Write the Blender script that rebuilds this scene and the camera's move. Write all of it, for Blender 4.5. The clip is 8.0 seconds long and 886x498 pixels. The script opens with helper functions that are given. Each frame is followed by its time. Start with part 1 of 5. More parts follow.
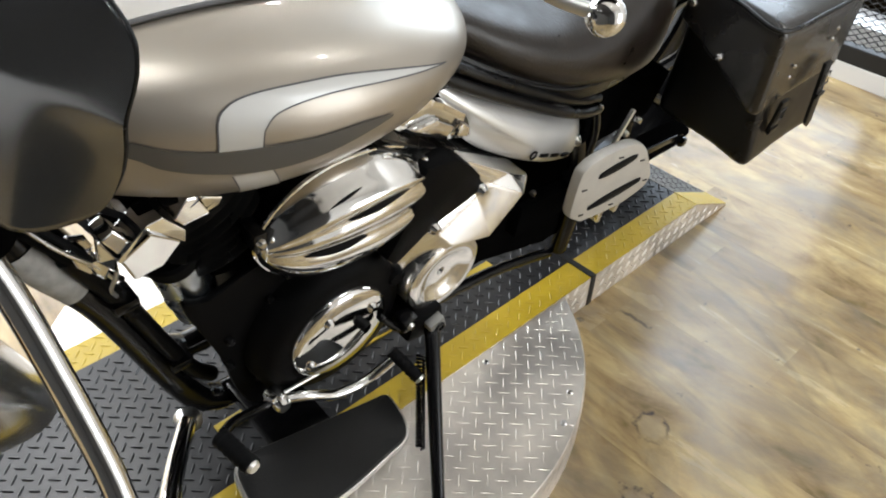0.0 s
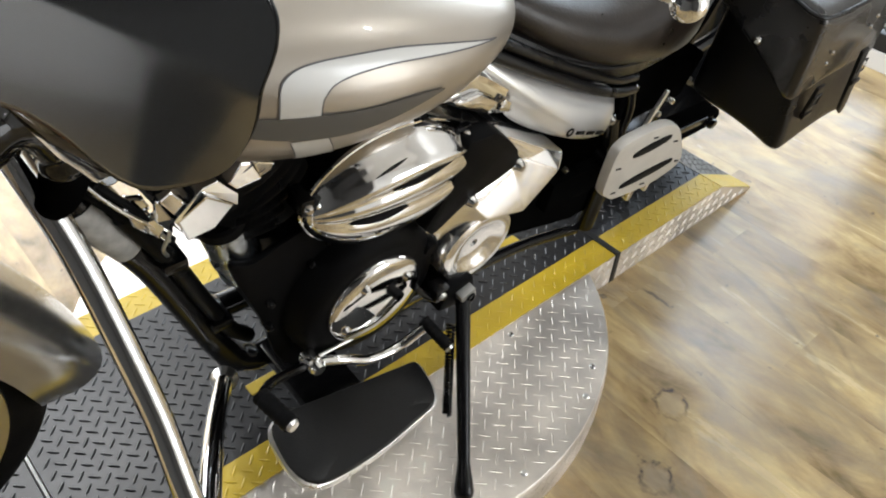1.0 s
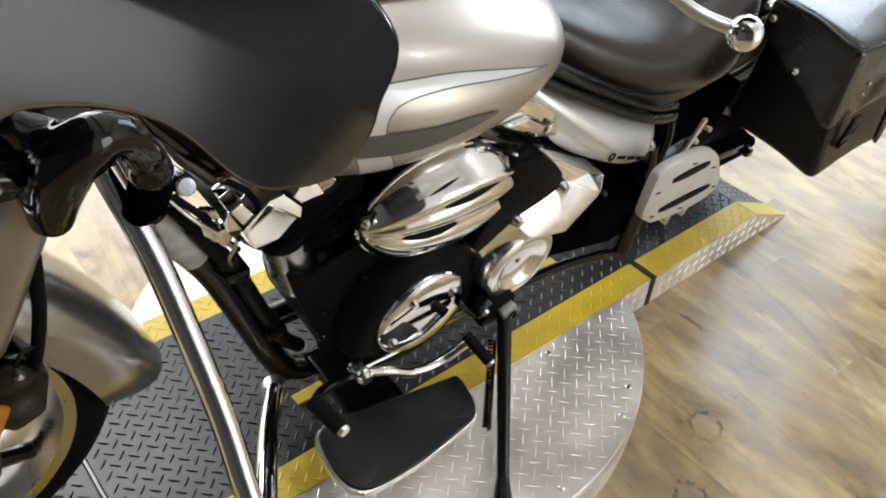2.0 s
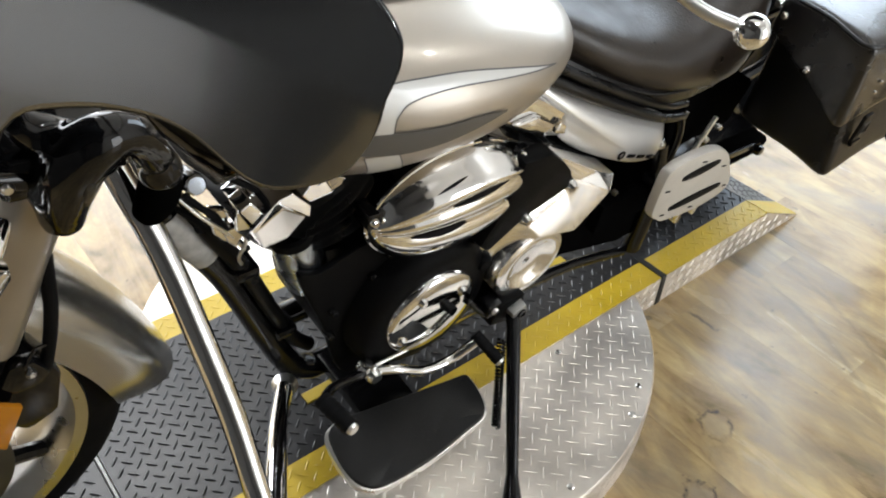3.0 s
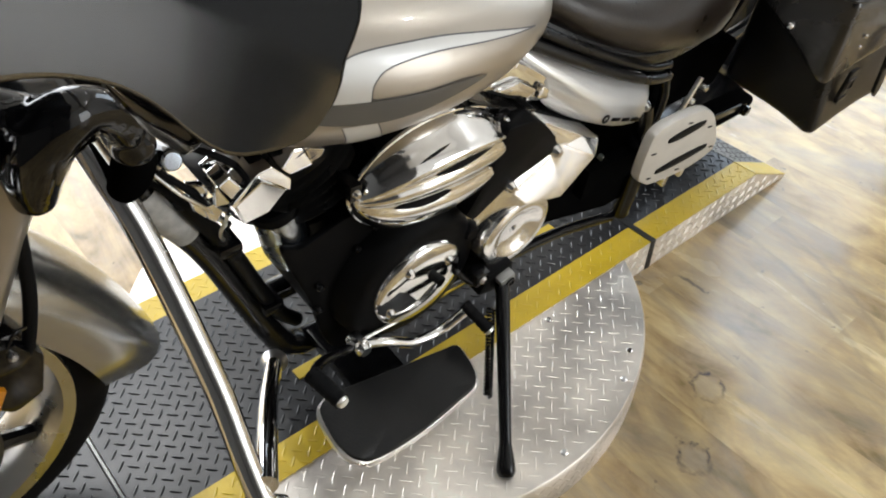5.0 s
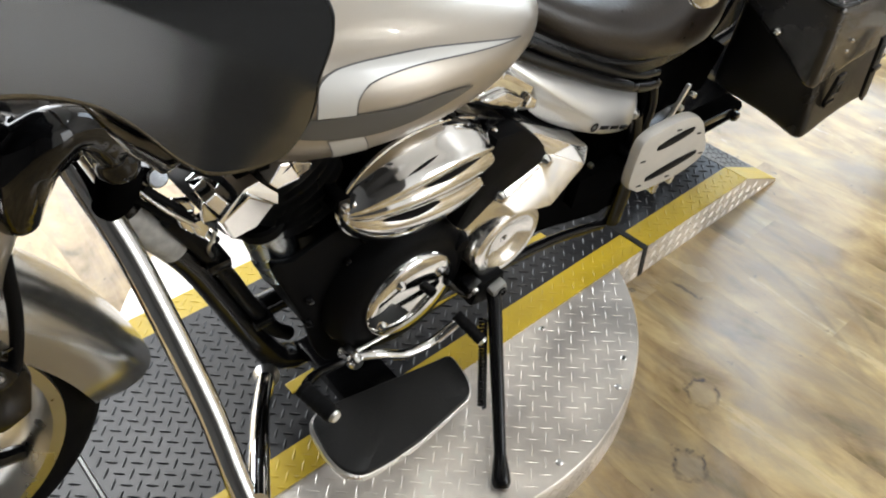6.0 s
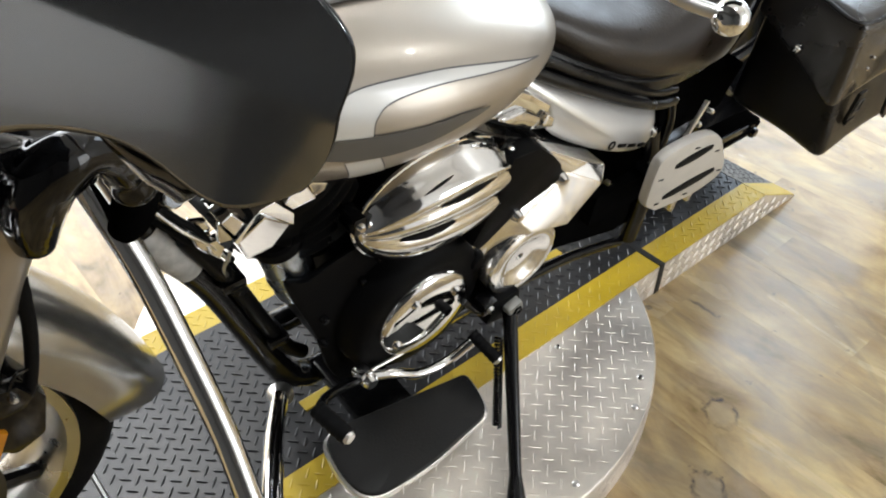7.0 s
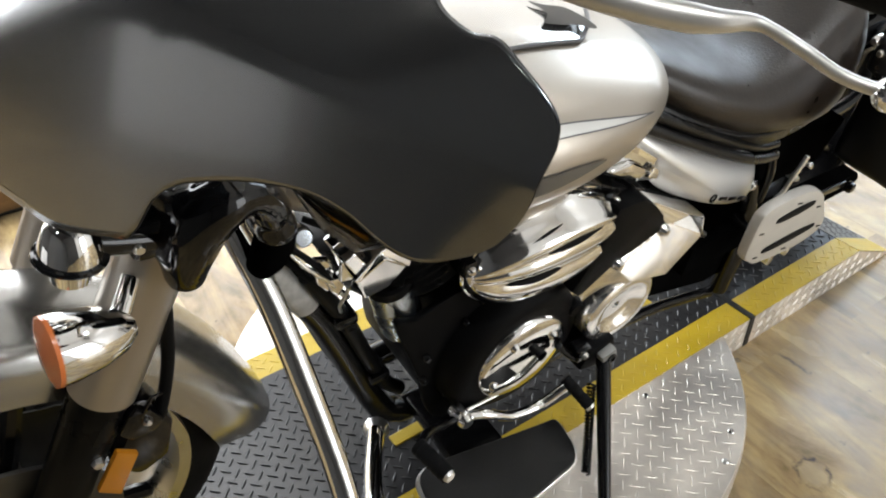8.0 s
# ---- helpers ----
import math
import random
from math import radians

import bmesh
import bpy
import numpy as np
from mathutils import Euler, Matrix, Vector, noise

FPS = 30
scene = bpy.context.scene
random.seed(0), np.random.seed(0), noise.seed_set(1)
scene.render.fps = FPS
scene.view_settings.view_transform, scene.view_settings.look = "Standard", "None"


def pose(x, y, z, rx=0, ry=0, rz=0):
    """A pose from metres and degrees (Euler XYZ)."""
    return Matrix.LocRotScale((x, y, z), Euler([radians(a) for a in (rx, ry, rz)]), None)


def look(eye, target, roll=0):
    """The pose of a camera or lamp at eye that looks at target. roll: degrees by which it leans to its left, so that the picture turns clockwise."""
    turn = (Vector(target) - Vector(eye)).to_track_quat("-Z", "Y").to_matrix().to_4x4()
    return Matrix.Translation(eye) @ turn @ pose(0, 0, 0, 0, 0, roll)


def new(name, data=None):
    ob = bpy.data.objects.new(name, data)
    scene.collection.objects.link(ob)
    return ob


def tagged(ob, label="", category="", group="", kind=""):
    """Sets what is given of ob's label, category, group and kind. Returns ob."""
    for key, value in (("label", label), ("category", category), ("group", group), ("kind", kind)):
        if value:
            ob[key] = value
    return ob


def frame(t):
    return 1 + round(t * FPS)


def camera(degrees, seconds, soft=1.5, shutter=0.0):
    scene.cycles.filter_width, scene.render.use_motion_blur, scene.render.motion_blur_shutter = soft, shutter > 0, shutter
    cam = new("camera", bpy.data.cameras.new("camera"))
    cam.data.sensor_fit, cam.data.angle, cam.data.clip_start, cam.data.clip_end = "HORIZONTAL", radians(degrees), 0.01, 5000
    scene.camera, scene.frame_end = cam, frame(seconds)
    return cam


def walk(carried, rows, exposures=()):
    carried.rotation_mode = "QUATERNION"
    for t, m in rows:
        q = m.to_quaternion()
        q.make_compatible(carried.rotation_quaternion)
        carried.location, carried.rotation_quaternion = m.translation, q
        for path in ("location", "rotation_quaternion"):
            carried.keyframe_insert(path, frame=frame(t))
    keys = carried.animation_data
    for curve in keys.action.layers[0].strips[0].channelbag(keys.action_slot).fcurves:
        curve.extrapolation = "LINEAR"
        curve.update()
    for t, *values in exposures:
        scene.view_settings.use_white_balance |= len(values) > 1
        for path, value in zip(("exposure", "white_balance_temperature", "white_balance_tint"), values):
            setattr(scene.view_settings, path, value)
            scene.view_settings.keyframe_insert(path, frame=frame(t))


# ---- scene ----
cam = camera(58.0, 8.0, soft=2.0)
PATH = [
    (0, (-0.362, -0.972, 1.237), (0.724, 0.121, -0.039), 2.7),
    (0.5, (-0.372, -0.948, 1.232), (0.644, 0.125, -0.116), 3.2),
    (1, (-0.407, -0.958, 1.249), (0.636, 0.114, -0.078), 4.4),
    (1.5, (-0.443, -0.971, 1.256), (0.585, 0.124, -0.065), 3.9),
    (2, (-0.463, -0.973, 1.268), (0.558, 0.176, -0.012), 3.9),
    (2.2, (-0.464, -0.979, 1.271), (0.542, 0.185, -0.008), 3.8),
    (3.5, (-0.46, -0.974, 1.268), (0.54, 0.188, -0.016), 3.1),
    (4, (-0.46, -0.974, 1.269), (0.541, 0.189, -0.014), 3.0),
    (5.3, (-0.444, -0.982, 1.256), (0.543, 0.127, -0.085), 1.4),
    (5.5, (-0.441, -0.981, 1.259), (0.563, 0.145, -0.054), 0.9),
    (6, (-0.44, -0.982, 1.259), (0.562, 0.142, -0.056), 1.1),
    (6.5, (-0.431, -0.985, 1.253), (0.55, 0.122, -0.093), -0.5),
    (7, (-0.433, -0.968, 1.263), (0.555, 0.191, -0.033), 0.5),
    (7.5, (-0.439, -0.963, 1.295), (0.599, 0.247, 0.087), -1.3),
    (8, (-0.494, -0.941, 1.291), (0.41, 0.355, 0.065), -0.6),
]
EXPOSURE = -0.29
walk(cam, [(t, look(eye, target, roll)) for t, eye, target, roll in PATH],
     [(0.0, EXPOSURE - 0.13), (1.0, EXPOSURE - 0.07), (2.2, EXPOSURE - 0.07), (3.4, EXPOSURE - 0.02), (6.8, EXPOSURE), (7.5, EXPOSURE - 0.05), (8.0, EXPOSURE - 0.03)])

# ---------------------------------------------------------------- world and lamps
world = bpy.data.worlds.new("world")
scene.world = world
world.use_nodes = True
sky = world.node_tree.nodes.new("ShaderNodeTexSky")
sky.sky_type, sky.sun_disc = "NISHITA", False
sky.sun_elevation, sky.sun_rotation = radians(35), radians(100)
world.node_tree.links.new(sky.outputs[0], world.node_tree.nodes["Background"].inputs[0])
world.node_tree.nodes["Background"].inputs[1].default_value = 0.12

ROOM_X, ROOM_Y, ROOM_Z = (-3.6, 2.46), (-3.2, 3.6), 3.1
LAMP_SPOTS = [(-2.1, -0.63), (-2.2, 0.8), (-2.2, 2.6)] + [(x, y) for x in (-0.1, 2.0) for y in (-1.5, 0.8, 2.6)]


def area_lamp(name, m, size, size_y, watts, colour):
    data = bpy.data.lights.new(name, "AREA")
    data.shape, data.size, data.size_y, data.energy, data.color = "RECTANGLE", size, size_y, watts, colour
    ob = new(name, data)
    ob.matrix_world = m
    return ob


SPOT_WATTS = dict(zip(LAMP_SPOTS, (8, 95, 8, 88, 62, 55, 46, 18, 18)))
for lx, ly in LAMP_SPOTS:
    data = bpy.data.lights.new("spot_lamp", "SPOT")
    data.energy, data.spot_size, data.spot_blend, data.shadow_soft_size, data.color = SPOT_WATTS[lx, ly], radians(130), 0.6, 0.05, (0.95, 0.98, 1.0)
    # Narrow cone tuned to brighten the added board on the west wall.
    if (lx, ly) == (-2.2, 0.8):
        data.spot_size, data.spot_blend = radians(84), 1.0
    new("spot_lamp", data).matrix_world = pose(lx, ly, ROOM_Z - 0.06)
WINDOW_Y, WINDOW_Z = (-0.22, 0.85), (0.14, 2.5)
area_lamp("window_light", pose(ROOM_X[1] + 0.1, 0.315, 1.32, 0, 90, 0), 2.34, 1.05, 58, (0.76, 0.88, 1.0))
FRONT_X = (-2.6, 1.8)
PANEL = (-0.7, 2.2, 2.4, 1.3)
area_lamp("front_light", pose(-0.4, ROOM_Y[1] + 0.1, 1.64, -90, 0, 0), 4.2, 2.62, 255, (0.95, 0.97, 1.0))
# Unseen south opening and lamp, added to whiten the engine chrome's reflections.
SOUTH_X = (1.0, 2.3)
area_lamp("south_light", pose(1.65, ROOM_Y[0] - 0.1, 1.0, 90, 0, 0), 1.28, 1.78, 50, (0.97, 0.985, 1.0))
# Unseen overhead fill, added to give the black deck its grey sheen.
area_lamp("panel_light", pose(PANEL[0], PANEL[1], ROOM_Z - 0.06), PANEL[2], PANEL[3], 75, (0.96, 0.98, 1.0))


# ---------------------------------------------------------------- materials
def mat(name, colour, rough=0.5, metal=0.0, coat=0.0, vary=0.12, scale=8.0, bump=0.0, bump_scale=150.0, per_object=0.0, stretch=(1, 1, 1), emit=0.0, coords="Object", spec=0.5):
    m = bpy.data.materials.new(name)
    m.use_nodes = True
    n, l = m.node_tree.nodes, m.node_tree.links
    b = n["Principled BSDF"]
    b.inputs["Metallic"].default_value = metal
    b.inputs["Coat Weight"].default_value = coat
    b.inputs["Coat Roughness"].default_value = 0.06
    b.inputs["Specular IOR Level"].default_value = spec
    tc = n.new("ShaderNodeTexCoord")
    mp = n.new("ShaderNodeMapping")
    mp.inputs["Scale"].default_value = stretch
    l.new(tc.outputs[coords], mp.inputs[0])
    big = n.new("ShaderNodeTexNoise")
    big.inputs["Scale"].default_value, big.inputs["Detail"].default_value = scale, 6
    l.new(mp.outputs[0], big.inputs["Vector"])
    fine = n.new("ShaderNodeTexNoise")
    fine.inputs["Scale"].default_value, fine.inputs["Detail"].default_value = bump_scale, 3
    l.new(mp.outputs[0], fine.inputs["Vector"])
    ramp = n.new("ShaderNodeMapRange")
    ramp.inputs["From Min"].default_value, ramp.inputs["From Max"].default_value = 0.3, 0.7
    ramp.inputs["To Min"].default_value, ramp.inputs["To Max"].default_value = 1 - vary, 1 + vary
    l.new(big.outputs[0], ramp.inputs[0])
    hsv = n.new("ShaderNodeHueSaturation")
    hsv.inputs["Color"].default_value = (*colour, 1)
    l.new(ramp.outputs[0], hsv.inputs["Value"])
    out = hsv.outputs[0]
    if per_object:
        info = n.new("ShaderNodeObjectInfo")
        pr = n.new("ShaderNodeMapRange")
        pr.inputs["To Min"].default_value, pr.inputs["To Max"].default_value = 1 - per_object, 1 + per_object
        l.new(info.outputs["Random"], pr.inputs[0])
        h2 = n.new("ShaderNodeHueSaturation")
        l.new(pr.outputs[0], h2.inputs["Value"])
        l.new(out, h2.inputs["Color"])
        out = h2.outputs[0]
    l.new(out, b.inputs["Base Color"])
    rr = n.new("ShaderNodeMapRange")
    rr.inputs["From Min"].default_value, rr.inputs["From Max"].default_value = 0.3, 0.7
    rr.inputs["To Min"].default_value, rr.inputs["To Max"].default_value = rough * 0.8, min(1, rough * 1.25)
    l.new(big.outputs[0], rr.inputs[0])
    l.new(rr.outputs[0], b.inputs["Roughness"])
    if bump:
        bp = n.new("ShaderNodeBump")
        bp.inputs["Strength"].default_value, bp.inputs["Distance"].default_value = bump, 0.002
        l.new(fine.outputs[0], bp.inputs["Height"])
        l.new(bp.outputs[0], b.inputs["Normal"])
    if emit:
        b.inputs["Emission Color"].default_value = (*colour, 1)
        b.inputs["Emission Strength"].default_value = emit
    return m


SILVER = mat("champagne_metallic_paint", (0.41, 0.372, 0.32), 0.36, 0.75, 0.4, 0.05, 3, 0.03, 900)
SILVER.node_tree.nodes["Principled BSDF"].inputs["Coat Roughness"].default_value = 0.02
LENS = mat("amber_lens", (0.70, 0.19, 0.05), 0.2, 0, 0.4)
STEEL = mat("blue_grey_steel", (0.50, 0.55, 0.62), 0.25, 1.0, 0, 0.08, 20, 0.04, 500)
SILVER_GLOSS = mat("champagne_gloss_fender_paint", (0.43, 0.428, 0.415), 0.22, 0.88, 0.3, 0.05, 3)
ALLOY = mat("polished_cast_alloy", (0.78, 0.76, 0.72), 0.42, 0.7, 0, 0.06, 20, 0.05, 500)
FLASH = mat("pearl_white_paint", (0.62, 0.62, 0.60), 0.35, 0.3, 0.8, 0.05, 5)
BAND = mat("charcoal_paint", (0.10, 0.10, 0.10), 0.35, 0.3, 0.6, 0.06, 5)
CHARCOAL = mat("gloss_charcoal_fairing_paint", (0.18, 0.185, 0.191), 0.22, 0.92, 0.35, 0.03, 3)
FINS = mat("gloss_black_fin_paint", (0.012, 0.012, 0.012), 0.28, 0, 0, 0.1, 9, spec=0.8)
LINE = mat("dark_pinstripe_paint", (0.10, 0.10, 0.105), 0.4)
CHROME = mat("chrome", (0.82, 0.82, 0.82), 0.05, 1.0, 0, 0.03, 12)
POLISHED = mat("polished_cover_chrome", (0.87, 0.87, 0.865), 0.09, 1.0, 0, 0.03, 12)
SATIN = mat("satin_aluminium", (0.76, 0.75, 0.73), 0.28, 1.0, 0, 0.06, 20, 0.04, 600)
SILVER_COVER = mat("satin_silver_cover", (0.86, 0.855, 0.845), 0.11, 0.95, 0.0, 0.03, 14, 0.02, 700)
COVERPAINT = mat("silver_white_cover_paint", (0.76, 0.755, 0.74), 0.34, 0.58, 0.15, 0.03, 14)
BOARDPAINT = mat("worn_off_white_casting", (0.56, 0.54, 0.50), 0.5, 0.2, 0, 0.08, 30, 0.08, 300)
GLOSS = mat("gloss_black_paint", (0.004, 0.004, 0.0045), 0.06, 0.0, 0.0, 0.1, 6, spec=0.4)
SLIDER = mat("satin_black_slider", (0.005, 0.005, 0.005), 0.30, 0, 0, 0.1, 10, spec=0.08)
FRAME = mat("black_frame_paint", (0.004, 0.004, 0.0045), 0.20, 0.0, 0.0, 0.15, 10, spec=0.30)
ENGINE = mat("black_crinkle_engine_paint", (0.003, 0.003, 0.0033), 0.50, 0.0, 0, 0.2, 14, 0.2, 500, spec=0.06)
MATTBLACK = mat("matt_black_steel", (0.003, 0.003, 0.003), 0.8, 0, 0, 0.2, 12, spec=0.0)
RUBBER = mat("black_rubber", (0.006, 0.006, 0.0065), 0.7, 0, 0, 0.2, 12, 0.3, 300, spec=0.1)
MAT_RUBBER = mat("footboard_rubber", (0.011, 0.011, 0.011), 0.46, 0, 0, 0.4, 9, 0.3, 260, spec=0.3)
LEATHER = mat("black_leather", (0.003, 0.003, 0.0035), 0.30, 0, 0.0, 0.2, 9, 0.25, 420, spec=0.30)
LID = mat("polished_black_leather", (0.005, 0.005, 0.006), 0.26, 0, 0.30, 0.2, 9, 0.16, 420, spec=0.7)
SEATSKIN = mat("black_vinyl_seat", (0.012, 0.008, 0.0055), 0.33, 0, 0.0, 0.3, 22, 0.30, 260, spec=0.5)
AMBER = mat("amber_plastic", (0.50, 0.19, 0.010), 0.25, 0, 0.3)
STICKER = mat("grey_sticker", (0.40, 0.40, 0.385), 0.5, 0, 0, 0.25, 60)
DECK = mat("worn_black_deck_paint", (0.017, 0.0175, 0.019), 0.35, 0.0, 0, 0.4, 4, 0.12, 120, spec=0.42)
YELLOW = mat("yellow_safety_paint", (0.52, 0.365, 0.018), 0.42, 0, 0.05, 0.2, 7, 0.15, 200)
PLATE = mat("aluminium_tread_plate", (0.75, 0.70, 0.635), 0.46, 0.74, 0, 0.38, 7, 0.10, 300)
CASTING = mat("grey_casting", (0.30, 0.30, 0.29), 0.5, 0.6, 0, 0.15, 30, 0.1, 300)
DARKENED_STEEL = mat("darkened_steel", (0.10, 0.10, 0.10), 0.35, 0.9, 0, 0.15, 30)
TAPE = mat("black_tape", (0.012, 0.012, 0.012), 0.5)


def plank_material():
    """Oak-look vinyl: tan, grey and pale streaks along each plank, with a few worn marks."""
    m = bpy.data.materials.new("oak_vinyl_plank")
    m.use_nodes = True
    n, l = m.node_tree.nodes, m.node_tree.links
    b = n["Principled BSDF"]

    def node(kind, **inputs):
        q = n.new(kind)
        for key, value in inputs.items():
            q.inputs[key.replace("_", " ")].default_value = value
        return q

    info, geo = n.new("ShaderNodeObjectInfo"), n.new("ShaderNodeNewGeometry")
    shift = n.new("ShaderNodeVectorMath")
    shift.operation = "MULTIPLY_ADD"
    comb = n.new("ShaderNodeCombineXYZ")
    for k in range(3):
        l.new(info.outputs["Random"], comb.inputs[k])
    l.new(comb.outputs[0], shift.inputs[0])
    shift.inputs[1].default_value = (0.5, 0.9, 0.4)
    l.new(geo.outputs["Position"], shift.inputs[2])
    mp = n.new("ShaderNodeMapping")
    mp.inputs["Scale"].default_value = (5.5, 1.3, 1)
    l.new(shift.outputs[0], mp.inputs[0])
    grain = node("ShaderNodeTexNoise", Scale=1.5, Detail=8.0, Roughness=0.62, Distortion=1.1)
    l.new(mp.outputs[0], grain.inputs["Vector"])
    cloud_map = n.new("ShaderNodeMapping")
    cloud_map.inputs["Scale"].default_value = (1.5, 0.8, 1)
    l.new(shift.outputs[0], cloud_map.inputs[0])
    cloud = node("ShaderNodeTexNoise", Scale=5.2, Detail=6.0, Roughness=0.6, Distortion=0.5)
    l.new(cloud_map.outputs[0], cloud.inputs["Vector"])
    blend = n.new("ShaderNodeMix")
    blend.inputs["Factor"].default_value = 0.5
    l.new(grain.outputs[0], blend.inputs["A"])
    l.new(cloud.outputs[0], blend.inputs["B"])
    ramp = n.new("ShaderNodeValToRGB")
    ramp.color_ramp.elements[0].position, ramp.color_ramp.elements[0].color = 0.385, (0.150, 0.113, 0.046, 1)
    ramp.color_ramp.elements[1].position, ramp.color_ramp.elements[1].color = 0.61, (0.58, 0.455, 0.235, 1)
    for at, tone in ((0.45, (0.30, 0.21, 0.108, 1)), (0.53, (0.45, 0.335, 0.17, 1))):
        ramp.color_ramp.elements.new(at).color = tone
    l.new(blend.outputs["Result"], ramp.inputs[0])
    patch = node("ShaderNodeTexNoise", Scale=3.4, Detail=7.0, Roughness=0.66, Distortion=0.6)
    stretch = n.new("ShaderNodeMapping")
    stretch.inputs["Scale"].default_value = (1.6, 0.7, 1)
    l.new(geo.outputs["Position"], stretch.inputs[0])
    l.new(stretch.outputs[0], patch.inputs["Vector"])
    pr = node("ShaderNodeMapRange", From_Min=0.45, From_Max=0.66, To_Min=0.0, To_Max=0.75)
    l.new(patch.outputs[0], pr.inputs[0])
    grey = n.new("ShaderNodeMix")
    grey.data_type = "RGBA"
    grey.inputs["B"].default_value = (0.24, 0.205, 0.16, 1)
    l.new(pr.outputs[0], grey.inputs["Factor"])
    l.new(ramp.outputs[0], grey.inputs["A"])
    out = grey.outputs["Result"]
    tone = node("ShaderNodeMapRange", To_Min=1.01, To_Max=1.12)
    l.new(info.outputs["Random"], tone.inputs[0])
    hsv = n.new("ShaderNodeHueSaturation")
    hsv.inputs["Saturation"].default_value = 1.02
    l.new(tone.outputs[0], hsv.inputs["Value"])
    l.new(out, hsv.inputs["Color"])
    out = hsv.outputs[0]
    # worn rings left by castor feet, and a scuff
    wob = node("ShaderNodeTexNoise", Scale=55.0, Detail=3.0)
    l.new(geo.outputs["Position"], wob.inputs["Vector"])
    breaks = node("ShaderNodeTexNoise", Scale=38.0, Detail=2.0)
    l.new(geo.outputs["Position"], breaks.inputs["Vector"])
    gone = node("ShaderNodeMapRange", From_Min=0.40, From_Max=0.52, To_Min=0.1, To_Max=1.0)
    l.new(breaks.outputs[0], gone.inputs[0])

    def tint(fac, colour, base):
        mix = n.new("ShaderNodeMix")
        mix.data_type = "RGBA"
        mix.inputs["B"].default_value = colour
        l.new(fac, mix.inputs["Factor"])
        l.new(base, mix.inputs["A"])
        return mix.outputs["Result"]

    def sums(kind, a, k):
        q = n.new("ShaderNodeMath")
        q.operation = kind
        l.new(a, q.inputs[0])
        if isinstance(k, float):
            q.inputs[1].default_value = k
        else:
            l.new(k, q.inputs[1])
        return q.outputs[0]

    wobble = sums("MULTIPLY", wob.outputs[0], 0.030)
    xyz = n.new("ShaderNodeSeparateXYZ")
    l.new(geo.outputs["Position"], xyz.inputs[0])
    along, across = sums("ADD", xyz.outputs[0], xyz.outputs[1]), sums("SUBTRACT", xyz.outputs[0], xyz.outputs[1])
    for (x, y), r, dark in (((0.628, -0.570), 0.034, 1.0), ((0.469, -0.655), 0.032, 1.0), ((0.572, -0.632), 0.030, 0.14), ((0.30, -0.738), 0.030, 0.9)):
        p4 = sums("POWER", sums("ABSOLUTE", sums("MULTIPLY", sums("SUBTRACT", along, x + y), 0.707), 0.0), 3.0)
        q4 = sums("POWER", sums("ABSOLUTE", sums("MULTIPLY", sums("SUBTRACT", across, x - y), 0.82), 0.0), 3.0)
        away = sums("SUBTRACT", sums("ADD", sums("POWER", sums("ADD", p4, q4), 0.33333), wobble), r + 0.015)
        inner = node("ShaderNodeMapRange", From_Min=-0.014, From_Max=0.0, To_Min=0.6 * dark, To_Max=0.0)
        l.new(away, inner.inputs[0])
        out = tint(sums("MULTIPLY", inner.outputs[0], cloud.outputs[0]), (0.42, 0.37, 0.29, 1), out)
        mask = node("ShaderNodeMapRange", From_Min=0.0, From_Max=0.0075, To_Min=1.0, To_Max=0.0)
        l.new(sums("ABSOLUTE", away, 0.0), mask.inputs[0])
        side = node("ShaderNodeMapRange", From_Min=-0.035, From_Max=0.02, To_Min=0.35 * dark, To_Max=1.0 * dark)
        l.new(sums("SUBTRACT", along, x + y), side.inputs[0])
        out = tint(sums("MULTIPLY", sums("MULTIPLY", mask.outputs[0], gone.outputs[0]), side.outputs[0]), (0.06, 0.053, 0.055, 1), out)
    # a short gouge beside the ramp, tyre arcs and small dark specks
    for (x, y), r, wide, strength, grow in (((0.60, -0.371), 0.250, 0.007, 0.9, 0.075), ((0.30, -0.25), 0.80, 0.012, 0.35, 0.6), ((0.34, -0.22), 0.86, 0.010, 0.3, 0.6)):
        dist = n.new("ShaderNodeVectorMath")
        dist.operation = "DISTANCE"
        dist.inputs[1].default_value = (x, y, 0)
        l.new(geo.outputs["Position"], dist.inputs[0])
        away = sums("ABSOLUTE", sums("SUBTRACT", sums("ADD", dist.outputs["Value"], sums("MULTIPLY", wob.outputs[0], 0.012)), r + 0.006), 0.0)
        mask = node("ShaderNodeMapRange", From_Min=0.0, From_Max=wide, To_Min=strength, To_Max=0.0)
        l.new(away, mask.inputs[0])
        near = n.new("ShaderNodeVectorMath")
        near.operation = "DISTANCE"
        near.inputs[1].default_value = (x + r, y, 0) if grow < 0.1 else (1.08, -0.48, 0)
        l.new(geo.outputs["Position"], near.inputs[0])
        fade = node("ShaderNodeMapRange", From_Min=grow * 0.35, From_Max=grow * 0.6, To_Min=1.0, To_Max=0.0)
        l.new(near.outputs["Value"], fade.inputs[0])
        out = tint(sums("MULTIPLY", mask.outputs[0], fade.outputs[0]), (0.075, 0.065, 0.06, 1), out)
    speck = node("ShaderNodeTexNoise", Scale=26.0, Detail=2.0)
    l.new(geo.outputs["Position"], speck.inputs["Vector"])
    sr = node("ShaderNodeMapRange", From_Min=0.70, From_Max=0.76, To_Min=0.0, To_Max=0.75)
    l.new(speck.outputs[0], sr.inputs[0])
    out = tint(sr.outputs[0], (0.07, 0.06, 0.055, 1), out)
    b.inputs["Specular IOR Level"].default_value = 0.54
    l.new(out, b.inputs["Base Color"])
